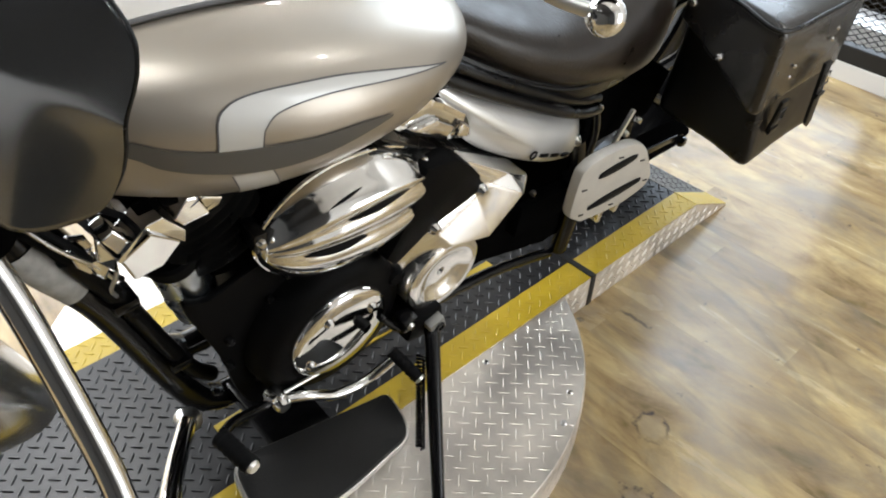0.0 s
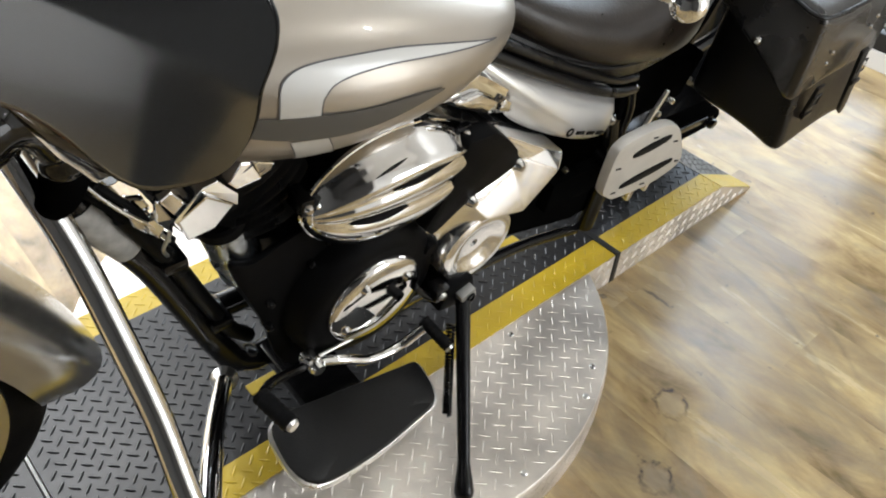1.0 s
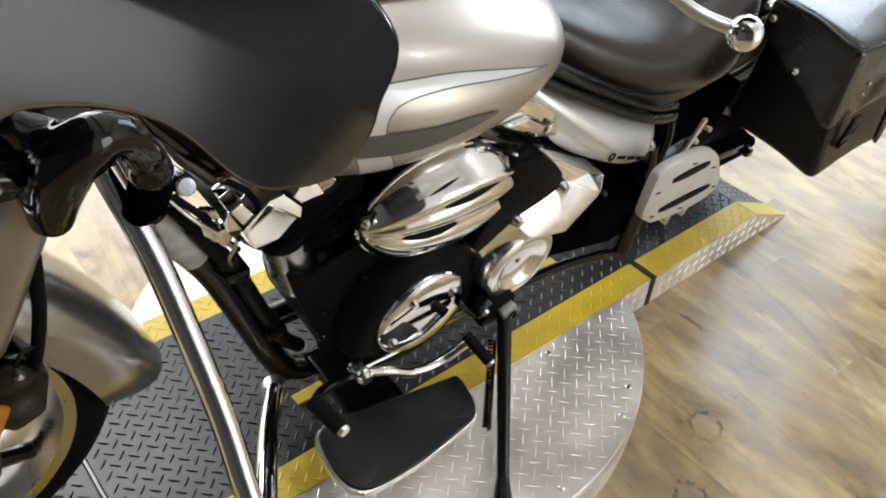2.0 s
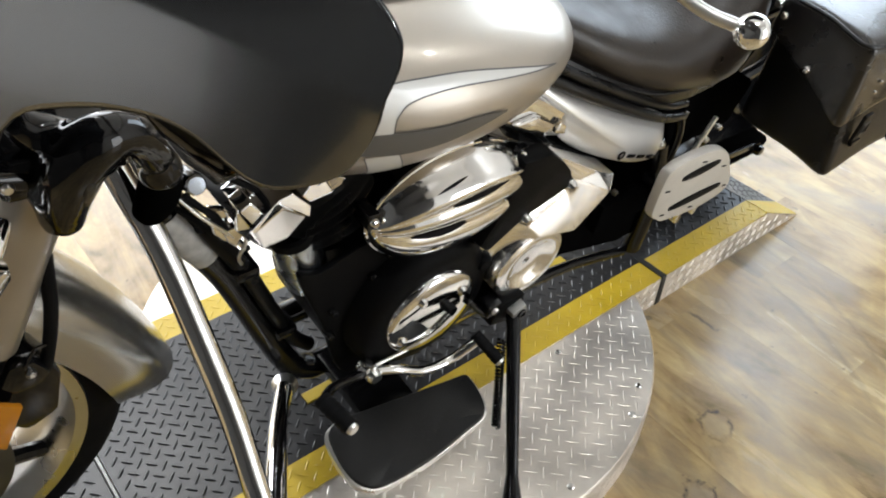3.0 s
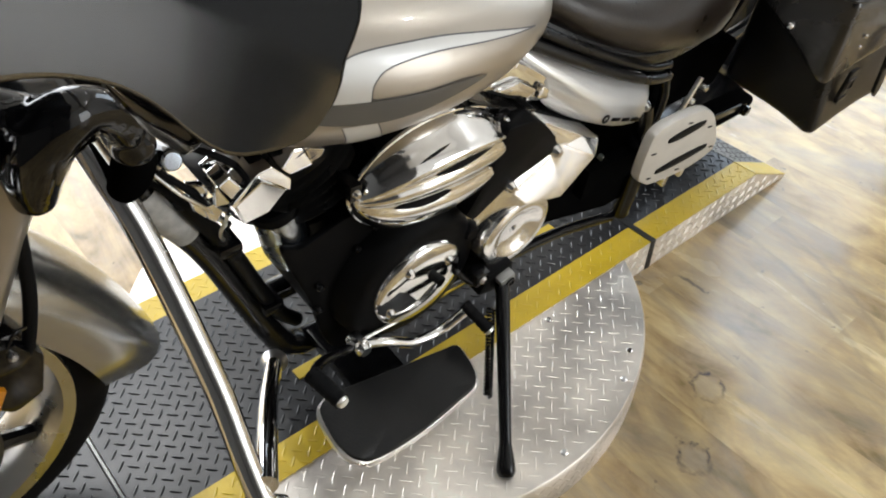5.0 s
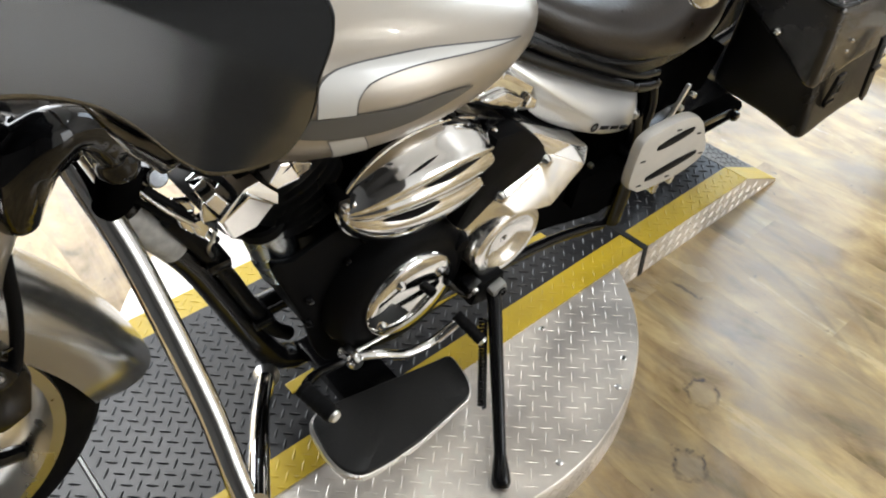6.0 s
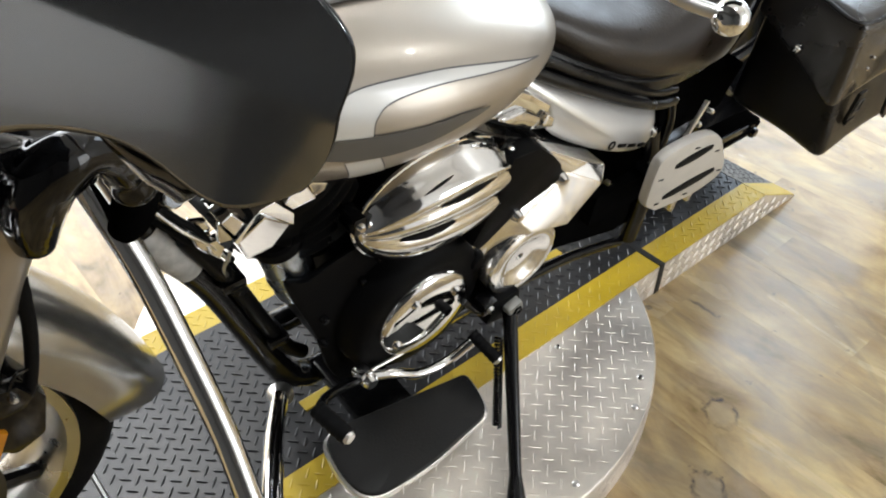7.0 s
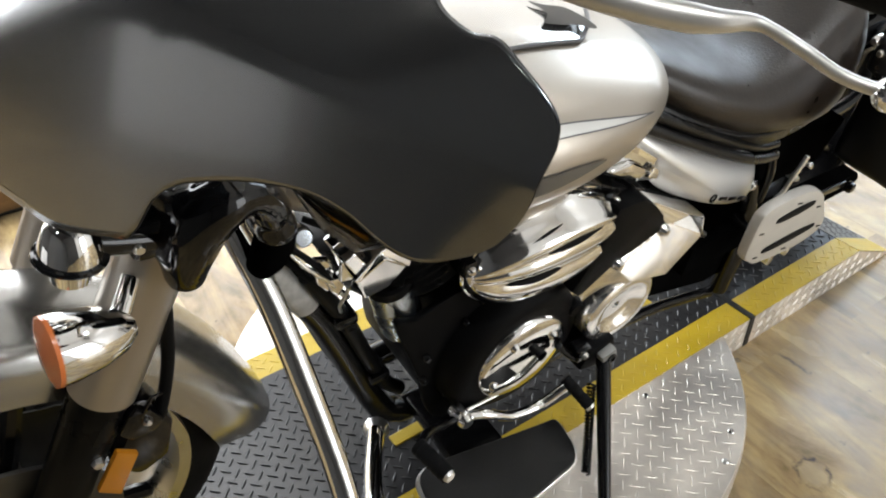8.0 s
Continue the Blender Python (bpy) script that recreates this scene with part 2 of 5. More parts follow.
    rough = node("ShaderNodeMapRange", From_Min=0.3, From_Max=0.7, To_Min=0.16, To_Max=0.30)
    l.new(grain.outputs[0], rough.inputs[0])
    l.new(rough.outputs[0], b.inputs["Roughness"])
    bump = node("ShaderNodeBump", Strength=0.05, Distance=0.002)
    l.new(grain.outputs[0], bump.inputs["Height"])
    l.new(bump.outputs[0], b.inputs["Normal"])
    return m


PLANK = plank_material()
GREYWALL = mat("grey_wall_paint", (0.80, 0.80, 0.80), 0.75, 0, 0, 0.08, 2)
BAFFLE_PAINT = mat("dark_grey_wall_paint", (0.055, 0.055, 0.055), 0.75, 0, 0, 0.12, 2)
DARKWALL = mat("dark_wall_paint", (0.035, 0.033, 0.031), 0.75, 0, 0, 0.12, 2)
WALLPAINT = mat("white_wall_paint", (0.72, 0.71, 0.69), 0.7, 0, 0, 0.05, 2)
CEILING = mat("dark_ceiling_paint", (0.035, 0.034, 0.033), 0.8, 0, 0, 0.15, 2)
LAMPGLASS = mat("lamp_glow", (1.0, 0.95, 0.85), 0.4, emit=25)
PLINTHWOOD = mat("brown_stained_wood", (0.16, 0.085, 0.03), 0.45, 0, 0, 0.3, 6, 0.1, 120, stretch=(1, 8, 8))
MESHSTEEL = mat("black_expanded_metal", (0.02, 0.02, 0.02), 0.5, 0.3)


# ---------------------------------------------------------------- mesh helpers
def part(name, bm, material, parent=None, label="", smooth=True):
    me = bpy.data.meshes.new(name)
    if smooth:
        for f in bm.faces:
            f.smooth = True
    bm.to_mesh(me)
    bm.free()
    me.materials.append(material)
    ob = new(name, me)
    if smooth:
        me.set_sharp_from_angle(angle=radians(38))
    if parent:
        ob.parent = parent
    if label:
        ob["label"] = label
    return ob


def grid(rows, closed_u=False, closed_v=False, caps=False):
    """A bmesh skin over rows of points."""
    bm = bmesh.new()
    vs = [[bm.verts.new(p) for p in row] for row in rows]
    nu, nv = len(vs), len(vs[0])
    for i in range(nu if closed_u else nu - 1):
        for j in range(nv if closed_v else nv - 1):
            q = [vs[i][j], vs[(i + 1) % nu][j], vs[(i + 1) % nu][(j + 1) % nv], vs[i][(j + 1) % nv]]
            bm.faces.new(q)
    if caps:
        bm.faces.new(vs[0])
        bm.faces.new(vs[-1][::-1])
    bmesh.ops.remove_doubles(bm, verts=bm.verts, dist=1e-5)
    bmesh.ops.recalc_face_normals(bm, faces=bm.faces)
    return bm


def smooth_path(points, steps=8):
    """Catmull-Rom through the points."""
    p = [Vector(q) for q in points]
    p = [2 * p[0] - p[1], *p, 2 * p[-1] - p[-2]]
    out = []
    for i in range(1, len(p) - 2):
        a, b, c, d = p[i - 1 : i + 3]
        for k in range(steps):
            t = k / steps
            out.append(0.5 * (2 * b + (c - a) * t + (2 * a - 5 * b + 4 * c - d) * t * t + (3 * b - a - 3 * c + d) * t**3))
    return out + [p[-2]]


def tube(points, r, sides=14, smooth=8, ends=True):
    """A round bar along the points; r is one radius or a function of 0..1."""
    pts = smooth_path(points, smooth) if smooth and len(points) > 2 else [Vector(q) for q in points]
    rad = r if callable(r) else (lambda s: r)
    side = Vector((0.31, 0.17, 0.93))
    rows = []
    for i, q in enumerate(pts):
        d = (pts[min(i + 1, len(pts) - 1)] - pts[max(i - 1, 0)]).normalized()
        u = (side - d * side.dot(d)).normalized()
        w = d.cross(u)
        side = u
        k = rad(i / (len(pts) - 1))
        rows.append([q + u * math.cos(a) * k + w * math.sin(a) * k for a in (2 * math.pi * j / sides for j in range(sides))])
    return grid(rows, closed_v=True, caps=ends)


def lathe(profile, axis_from, axis_to, sides=40, closed=False):
    """Turns (radius, along) pairs round the axis."""
    o, d = Vector(axis_from), (Vector(axis_to) - Vector(axis_from)).normalized()
    u = d.orthogonal().normalized()
    w = d.cross(u)
    rows = [[o + d * h + (u * math.cos(a) + w * math.sin(a)) * r for a in (2 * math.pi * j / sides for j in range(sides))] for r, h in profile]
    return grid(rows, closed_u=closed, closed_v=True)


def bevel(bm, width=0.004, segments=2, angle=30):
    edges = [e for e in bm.edges if len(e.link_faces) == 2 and e.calc_face_angle(0) > radians(angle)]
    bmesh.ops.bevel(bm, geom=edges, offset=width, segments=segments, affect="EDGES", profile=0.6)
    return bm


def prism(outline, y0, y1, bev=0.004, lift=None):
    """An outline in x and z, thick from y0 to y1; lift(x, z) is added to y."""
    bm = bmesh.new()
    f = lift or (lambda x, z: 0.0)
    a = [bm.verts.new((x, y0 + f(x, z), z)) for x, z in outline]
    b = [bm.verts.new((x, y1 + f(x, z), z)) for x, z in outline]
    bm.faces.new(a)
    bm.faces.new(b[::-1])
    for i in range(len(a)):
        j = (i + 1) % len(a)
        bm.faces.new((a[i], a[j], b[j], b[i]))
    bmesh.ops.recalc_face_normals(bm, faces=bm.faces)
    return bevel(bm, bev) if bev else bm


def box(lo, hi, bev=0.004, segments=2):
    bm = bmesh.new()
    bmesh.ops.create_cube(bm, size=1.0)
    for v in bm.verts:
        v.co = Vector([(lo[i] + hi[i]) / 2 + v.co[i] * (hi[i] - lo[i]) for i in range(3)])
    return bevel(bm, bev, segments) if bev else bm


def closed_curve(points, steps=6):
    """A smooth closed outline in two dimensions."""
    p = [Vector((x, z, 0)) for x, z in points]
    out, n = [], len(p)
    for i in range(n):
        a, b, c, d = p[i - 1], p[i], p[(i + 1) % n], p[(i + 2) % n]
        for k in range(steps):
            t = k / steps
            q = 0.5 * (2 * b + (c - a) * t + (2 * a - 5 * b + 4 * c - d) * t * t + (3 * b - a - 3 * c + d) * t**3)
            out.append((q.x, q.y))
    return out


def dome(outline, centre, y0, depth, rings=10, power=2.0):
    """A domed plate over an outline in x and z, bulging towards -y."""
    rows = []
    for k in range(rings + 1):
        s = 1 - k / rings
        rows.append([(centre[0] + (x - centre[0]) * s, y0 - depth * (1 - s**power), centre[1] + (z - centre[1]) * s) for x, z in outline])
    bm = grid(rows, closed_v=True)
    return bm


def lerp_table(table, x):
    """Smooth interpolation in rows of (x, values...)."""
    xs = [r[0] for r in table]
    if x <= xs[0]:
        return list(table[0][1:])
    if x >= xs[-1]:
        return list(table[-1][1:])
    i = max(k for k in range(len(xs)) if xs[k] <= x)
    i = min(i, len(xs) - 2)
    t = (x - xs[i]) / (xs[i + 1] - xs[i])
    out = []
    for c in range(1, len(table[0])):
        p1, p2 = table[i][c], table[i + 1][c]
        m1 = (p2 - table[i - 1][c]) / (xs[i + 1] - xs[i - 1]) * (xs[i + 1] - xs[i]) if i > 0 else p2 - p1
        m2 = (table[i + 2][c] - p1) / (xs[i + 2] - xs[i]) * (xs[i + 1] - xs[i]) if i + 2 < len(xs) else p2 - p1
        out.append((2 * t**3 - 3 * t * t + 1) * p1 + (t**3 - 2 * t * t + t) * m1 + (3 * t * t - 2 * t**3) * p2 + (t**3 - t * t) * m2)
    return out


def empty(name, label, category, m=None):
    ob = new(name)
    if m:
        ob.matrix_world = m
    return tagged(ob, label, category)


# ---------------------------------------------------------------- room
def room():
    x0, x1 = ROOM_X
    y0, y1 = ROOM_Y
    ground = part("floor", box((x0 - 0.2, y0 - 0.2, -0.22), (x1 + 0.2, y1 + 0.2, -0.0025), 0), PLANK)
    tagged(ground, "wood-look plank floor with tan and grey streaks", "floor", kind="structure")
    t = 0.16

    def holed(name, horizontal, at, span, hole, hz, paint=WALLPAINT, tone="white"):
        bm = bmesh.new()

        def slab(a, b, c, d):
            lo, hi = ((a, at, c), (b, at + t, d)) if horizontal else ((at, a, c), (at + t, b, d))
            piece = box(lo, hi, 0)
            me = bpy.data.meshes.new("tmp")
            piece.to_mesh(me)
            piece.free()
            bm.from_mesh(me)
            bpy.data.meshes.remove(me)

        slab(span[0], hole[0], -0.012, ROOM_Z)
        slab(hole[1], span[1], -0.012, ROOM_Z)
        slab(hole[0], hole[1], -0.012, hz[0])
        slab(hole[0], hole[1], hz[1], ROOM_Z)
        return tagged(part(name, bm, paint, smooth=False), tone + " painted wall with a wide window-sized opening", "wall", kind="structure")

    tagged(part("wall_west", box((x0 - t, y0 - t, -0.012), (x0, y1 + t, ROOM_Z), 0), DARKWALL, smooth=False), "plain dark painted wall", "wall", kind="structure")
    # Unseen pale board, added to put a bright gradient on the fairing.
    tagged(part("reflector_board", box((x0 + 0.001, y0, 0.16), (x0 + 0.03, 1.55, 0.95), 0.004), GREYWALL, smooth=False), "unseen pale grey board, added for the fairing to reflect", "wall board", kind="structure")
    # Unseen low wall, added so the fairing and guard reflect something dark.
    tagged(part("baffle_wall", box((-1.95, y0, -0.012), (-1.80, -0.20, 2.0), 0), BAFFLE_PAINT, smooth=False), "unseen low dark wall, added to darken the fairing's reflections", "wall", kind="structure")
    holed("wall_east", False, x1, (y0 - t, y1 + t), WINDOW_Y, WINDOW_Z)
    # Unseen south side: dark half for the guard, lit white half for the chrome covers.
    tagged(part("wall_south", box((x0, y0 - t, -0.012), (0.0, y0, ROOM_Z), 0), DARKWALL, smooth=False), "plain dark painted wall", "wall", kind="structure")
    holed("wall_south_east", True, y0 - t, (0.0, x1), SOUTH_X, (0.10, 1.92))
    holed("wall_north", True, y1, (x0, x1), FRONT_X, (0.3, 2.98))
    tagged(part("ceiling", box((x0 - t, y0 - t, ROOM_Z + 0.004), (-0.4, y1 + t, ROOM_Z + 0.2), 0), CEILING, smooth=False), "dark painted workshop ceiling", "ceiling", kind="structure")
    # Unseen ceiling made white on this half only, to lighten the chrome's reflections.
    tagged(part("ceiling_east", box((-0.4, y0 - t, ROOM_Z + 0.004), (x1 + t, y1 + t, ROOM_Z + 0.2), 0), WALLPAINT, smooth=False), "unseen white ceiling half, added to brighten chrome reflections", "ceiling", kind="structure")
    # Housing for the added overhead fill.
    panel = empty("sheen_panel", "unseen flat light panel, added for sheen on the deck", "lamp", pose(PANEL[0], PANEL[1], ROOM_Z))
    part("panel_frame", box((-PANEL[2] / 2 - 0.04, -PANEL[3] / 2 - 0.04, -0.045), (PANEL[2] / 2 + 0.04, PANEL[3] / 2 + 0.04, 0.0035), 0.006), SATIN, panel)
    for k, (lx, ly) in enumerate(LAMP_SPOTS):
        lamp = empty("ceiling_lamp", "small round ceiling downlight, switched on", "lamp", pose(lx, ly, ROOM_Z))
        tagged(lamp, group="ceiling downlights")
        part("housing", lathe([(0.0, 0), (0.075, 0), (0.075, -0.02), (0.062, -0.04), (0.055, -0.02), (0.0, -0.02)], (0, 0, 0), (0, 0, 1), 24), SATIN, lamp)
        part("lens", lathe([(0.0, -0.026), (0.052, -0.026), (0.052, -0.022), (0.0, -0.022)], (0, 0, 0), (0, 0, 1), 24), LAMPGLASS, lamp, "glowing lens")


room()


# ---------------------------------------------------------------- turntable stand
DECK_Z = 0.082
HALF, INNER = 0.267, 0.201
DISC = (0.243, -0.022, 0.530)
GAP_FRONT, GAP_REAR = -0.376, 0.808
TAIL_FLAT, TAIL_END = 1.215, 1.390
FRONT_FLAT, FRONT_END = -0.80, -0.98


def lug_mesh(name, inside, frame_m, span, material, parent, pitch=(0.0325, 0.0288), origin=(0.621, -0.161), long=0.0118, wide=0.0026, high=0.0016):
    """Raised lens-shaped lugs over one flat plate, in two crossed diagonal sets."""
    verts, faces = [], []
    ring = [(-1, 0), (-0.5, 0.9), (0.5, 0.9), (1, 0), (0.5, -0.9), (-0.5, -0.9)]
    n, m = int(span / pitch[0]) + 2, int(span / pitch[1]) + 2
    for i in range(-n, n):
        for j in range(-m, m):
            for half, a in ((0.0, radians(45)), (0.5, radians(-45))):
                x, y = origin[0] + (i + half) * pitch[0], origin[1] + (j + half) * pitch[1]
                if not inside(x, y):
                    continue
                ca, sa = math.cos(a), math.sin(a)
                b = len(verts)
                for p, q in ring:
                    du, dv = p * long, q * wide
                    verts.append(frame_m @ Vector((x + du * ca - dv * sa, y + du * sa + dv * ca, 0.0)))
                for p in (-0.62, 0.62):
                    du = p * long
                    verts.append(frame_m @ Vector((x + du * ca, y + du * sa, high)))
                faces += [(b, b + 6, b + 1), (b + 1, b + 6, b + 7, b + 2), (b + 2, b + 7, b + 3), (b + 3, b + 7, b + 4), (b + 4, b + 7, b + 6, b + 5), (b + 5, b + 6, b)]
    me = bpy.data.meshes.new(name)
    me.from_pydata(verts, [], [f[::-1] for f in faces])
    me.materials.append(material)
    ob = new(name, me)
    ob.parent = parent
    return tagged(ob, kind="stuff")


def turntable():
    stand = empty("motorcycle_turntable", "aluminium tread-plate turntable ramp with black deck and yellow edges", "turntable")
    cx, cy, r = DISC
    disc = part("disc", lathe([(0, 0.0), (r, 0.0), (r, DECK_Z - 0.006), (r - 0.003, DECK_Z - 0.002), (0, DECK_Z - 0.002)], (cx, cy, 0), (cx, cy, 1), 120), PLATE, stand, "round bare aluminium tread plate")
    lug_mesh("disc_tread", lambda x, y: math.hypot(x - cx, y - cy) < r - 0.012 and abs(y) > HALF + 0.008, Matrix.Translation((0, 0, DECK_Z - 0.002)), 1.2, PLATE, disc, (0.0352, 0.0327), (0.509, -0.313), long=0.0132, wide=0.0021, high=0.0009)
    verts, faces = [], []
    for k in range(96):
        for row in (0, 1, 2):
            ang = radians(-128 + 1.45 * k + 0.72 * (row % 2))
            for s, (p, q) in enumerate(((-1, 0), (0, 0.34), (1, 0), (0, -0.34))):
                tilt = radians(45 if (k + row) % 2 else -45)
                du, dv = 0.0125 * p * math.cos(tilt) - 0.0095 * q * math.sin(tilt), 0.0125 * p * math.sin(tilt) + 0.0095 * q * math.cos(tilt)
                th = ang + du / r
                verts.append((cx + (r + 0.0003) * math.cos(th), cy + (r + 0.0003) * math.sin(th), 0.018 + 0.0225 * row + dv))
            verts.append((cx + (r + 0.0016) * math.cos(ang), cy + (r + 0.0016) * math.sin(ang), 0.018 + 0.0225 * row))
            o = len(verts) - 5
            faces += [(o + s, o + (s + 1) % 4, o + 4) for s in range(4)]
    me = bpy.data.meshes.new("rim_tread")
    me.from_pydata(verts, [], [f[::-1] for f in faces])
    me.materials.append(PLATE)
    ob = new("rim_tread", me)
    ob.parent = disc
    tagged(ob, kind="stuff")
    for a, b in ((0.515, -0.445), (0.450, -0.288), (0.451, -0.484), (0.245, -0.525), (0.020, -0.490)):
        part("screw", lathe([(0, 0.0035), (0.004, 0.0035), (0.0065, 0.001), (0.0065, -0.002)], (a, b, DECK_Z - 0.001), (a, b, 1), 14), SATIN, disc)

    def section(name, outline):
        """A deck section from its side outline in x and z."""
        body = part(name, prism(outline, -HALF, HALF, 0), PLATE, stand, smooth=False)
        return body

    def skins(body, x0, x1, x2, slope_end):
        """Painted top skins: black centre, yellow edges, on the flat and on the slope."""
        spans = [(x0, DECK_Z, x1, DECK_Z)]
        if slope_end is not None:
            spans.append((x1, DECK_Z, slope_end, 0.002))
        for a, za, b, zb in spans:
            for name, y0, y1, m in (("deck_plate", -INNER, INNER, DECK), ("yellow_edge", -HALF + 0.0005, -INNER, YELLOW), ("yellow_edge", INNER, HALF - 0.0005, YELLOW)):
                lo, hi = (a, za, b, zb) if a < b else (b, zb, a, za), None
                xa, zA, xb, zB = lo
                rows = [[(xa, y0, zA + 0.0012), (xa, y1, zA + 0.0012)], [(xb, y0, zB + 0.0012), (xb, y1, zB + 0.0012)]]
                bm = grid(rows)
                bmesh.ops.solidify(bm, geom=bm.faces[:], thickness=0.0011)
                part(name, bm, m, body, smooth=False)
                run = math.hypot(xb - xa, zB - zA)
                tilt = math.degrees(math.atan2(zA - zB, xb - xa))
                fm = pose(xa, 0, zA + 0.0016, 0, tilt, 0)
                lug_mesh(name + "_tread", lambda x, y, run=run, y0=y0, y1=y1: 0.008 < x < run - 0.008 and y0 + 0.004 < y < y1 - 0.004, fm, 1.8, m, body, origin=(0.621 - xa, -0.161), high=0.0009 if m is YELLOW else 0.0018)

    middle = section("middle_deck", [(GAP_FRONT + 0.005, 0.0), (GAP_REAR - 0.005, 0.0), (GAP_REAR - 0.005, DECK_Z), (GAP_FRONT + 0.005, DECK_Z)])
    skins(middle, GAP_FRONT + 0.005, GAP_REAR - 0.005, None, None)
    rear = section("rear_ramp", [(GAP_REAR + 0.005, 0.0), (TAIL_END, 0.0), (TAIL_END, 0.002), (TAIL_FLAT, DECK_Z), (GAP_REAR + 0.005, DECK_Z)])
    skins(rear, GAP_REAR + 0.005, TAIL_FLAT, None, TAIL_END)
    front = section("front_ramp", [(GAP_FRONT - 0.005, 0.0), (GAP_FRONT - 0.005, DECK_Z), (FRONT_FLAT, DECK_Z), (FRONT_END, 0.002), (FRONT_END, 0.0)])
    skins(front, GAP_FRONT - 0.005, FRONT_FLAT, None, FRONT_END)
    # side treads
    for body, a, b, slope in ((middle, GAP_FRONT, GAP_REAR, None), (rear, GAP_REAR, TAIL_END, (TAIL_FLAT, TAIL_END))):
        def inside(x, y, a=a, b=b, slope=slope):
            top = DECK_Z
            if slope and x > slope[0]:
                top = DECK_Z * (slope[1] - x) / (slope[1] - slope[0])
            return a + 0.012 < x < b - 0.012 and 0.01 < y < top - 0.01 and math.hypot(x - cx, HALF - 0.02) > r * 0.99
        lug_mesh("side_tread", inside, Matrix.Translation((0, -HALF, 0)) @ pose(0, 0, 0, 90, 0, 0), 1.9, PLATE, body, origin=(0.62, 0.012), high=0.0024)
    part("guide_bar", box((-0.024, -0.106, DECK_Z + 0.0015), (0.662, -0.080, DECK_Z + 0.006), 0.002), YELLOW, middle, "yellow painted guide bar on the deck", smooth=False)
    # rubber seam between the sections
    strip = prism([(GAP_REAR - 0.008, 0), (GAP_REAR + 0.008, 0), (GAP_REAR + 0.008, DECK_Z + 0.0035), (GAP_REAR - 0.008, DECK_Z + 0.0035)], -HALF - 0.0025, HALF + 0.0025, 0.001)
    part("seam_strip", strip, TAPE, stand, "black rubber seam strip")
    strip = prism([(GAP_FRONT - 0.0045, 0.001), (GAP_FRONT + 0.0045, 0.001), (GAP_FRONT + 0.0025, DECK_Z + 0.005), (GAP_FRONT - 0.0025, DECK_Z + 0.005)], -HALF - 0.001, HALF + 0.001, 0.001)
    part("seam_bar", strip, CASTING, stand, "bright metal bar in the front seam")
    return stand


turntable()

# ---------------------------------------------------------------- motorcycle
LEAN = 9.0
BIKE = empty("motorcycle", "champagne silver cruiser motorcycle with black fairing, leaning on its side stand", "motorcycle", pose(0, -0.028, DECK_Z, LEAN, 0, 0))
AXLE_F, AXLE_R = Vector((-0.622, 0, 0.322)), Vector((1.087, 0, 0.315))
TANK = [
    # x, bottom, top, half width
    (-0.230, 0.715, 0.860, 0.130),
    (-0.130, 0.670, 0.875, 0.185),
    (-0.030, 0.643, 0.872, 0.218),
    (0.080, 0.645, 0.858, 0.234),
    (0.180, 0.662, 0.838, 0.228),
    (0.260, 0.684, 0.815, 0.205),
    (0.320, 0.702, 0.792, 0.168),
    (0.362, 0.718, 0.770, 0.110),
    (0.385, 0.730, 0.750, 0.040),
]
WAIST = 0.46


def tank_ring(x, n=40):
    zb, zt, w = lerp_table(TANK, x)
    zc = zb + (zt - zb) * WAIST
    pts = []
    for k in range(n):
        a = 2 * math.pi * k / n
        c, s = math.cos(a), math.sin(a)
        h = (zt - zc) if s > 0 else (zc - zb)
        pts.append((x, -w * math.copysign(abs(c) ** 0.75, c), zc + h * math.copysign(abs(s) ** 0.85, s)))
    return pts


def tank_y(x, z):
    """The left face of the tank."""
    zb, zt, w = lerp_table(TANK, x)
    zc = zb + (zt - zb) * WAIST
    h = (zt - zc) if z > zc else (zc - zb)
    s = min(0.999, abs(z - zc) / h) ** (1 / 0.85)
    return -w * math.sqrt(max(0.0, 1 - s * s)) ** 0.75


def tank_top(x, y):
    """The upper face of the tank."""
    zb, zt, w = lerp_table(TANK, x)
    zc = zb + (zt - zb) * WAIST
    c = min(0.999, abs(y) / w) ** (1 / 0.75)
    return zc + (zt - zc) * math.sqrt(1 - c * c) ** 0.85


def decal(upper, lower, n=40, lift=0.0012):
    """A paint field on the tank between two curves of (x, z)."""
    up, lo = smooth_path([(x, 0, z) for x, z in upper], 10), smooth_path([(x, 0, z) for x, z in lower], 10)
    rows = []
    for k in range(n + 1):
        a, b = up[round(k / n * (len(up) - 1))], lo[round(k / n * (len(lo) - 1))]
        row = []
        for j in range(7):
            q = a.lerp(b, j / 6)
            row.append((q.x, tank_y(q.x, q.z) - lift, q.z))
        rows.append(row)
    return grid(rows)


def stripe(points, width=0.0015, lift=0.0016):
    """A thin painted line on the tank."""
    pts = smooth_path([(x, 0, z) for x, z in points], 10)
    rows = []
    for i, q in enumerate(pts):
        d = (pts[min(i + 1, len(pts) - 1)] - pts[max(i - 1, 0)]).normalized()
        nrm = Vector((-d.z, 0, d.x)) * width / 2
        rows.append([((q + nrm * k).x, tank_y((q + nrm * k).x, (q + nrm * k).z) - lift, (q + nrm * k).z) for k in (-1, 1)])
    return grid(rows)


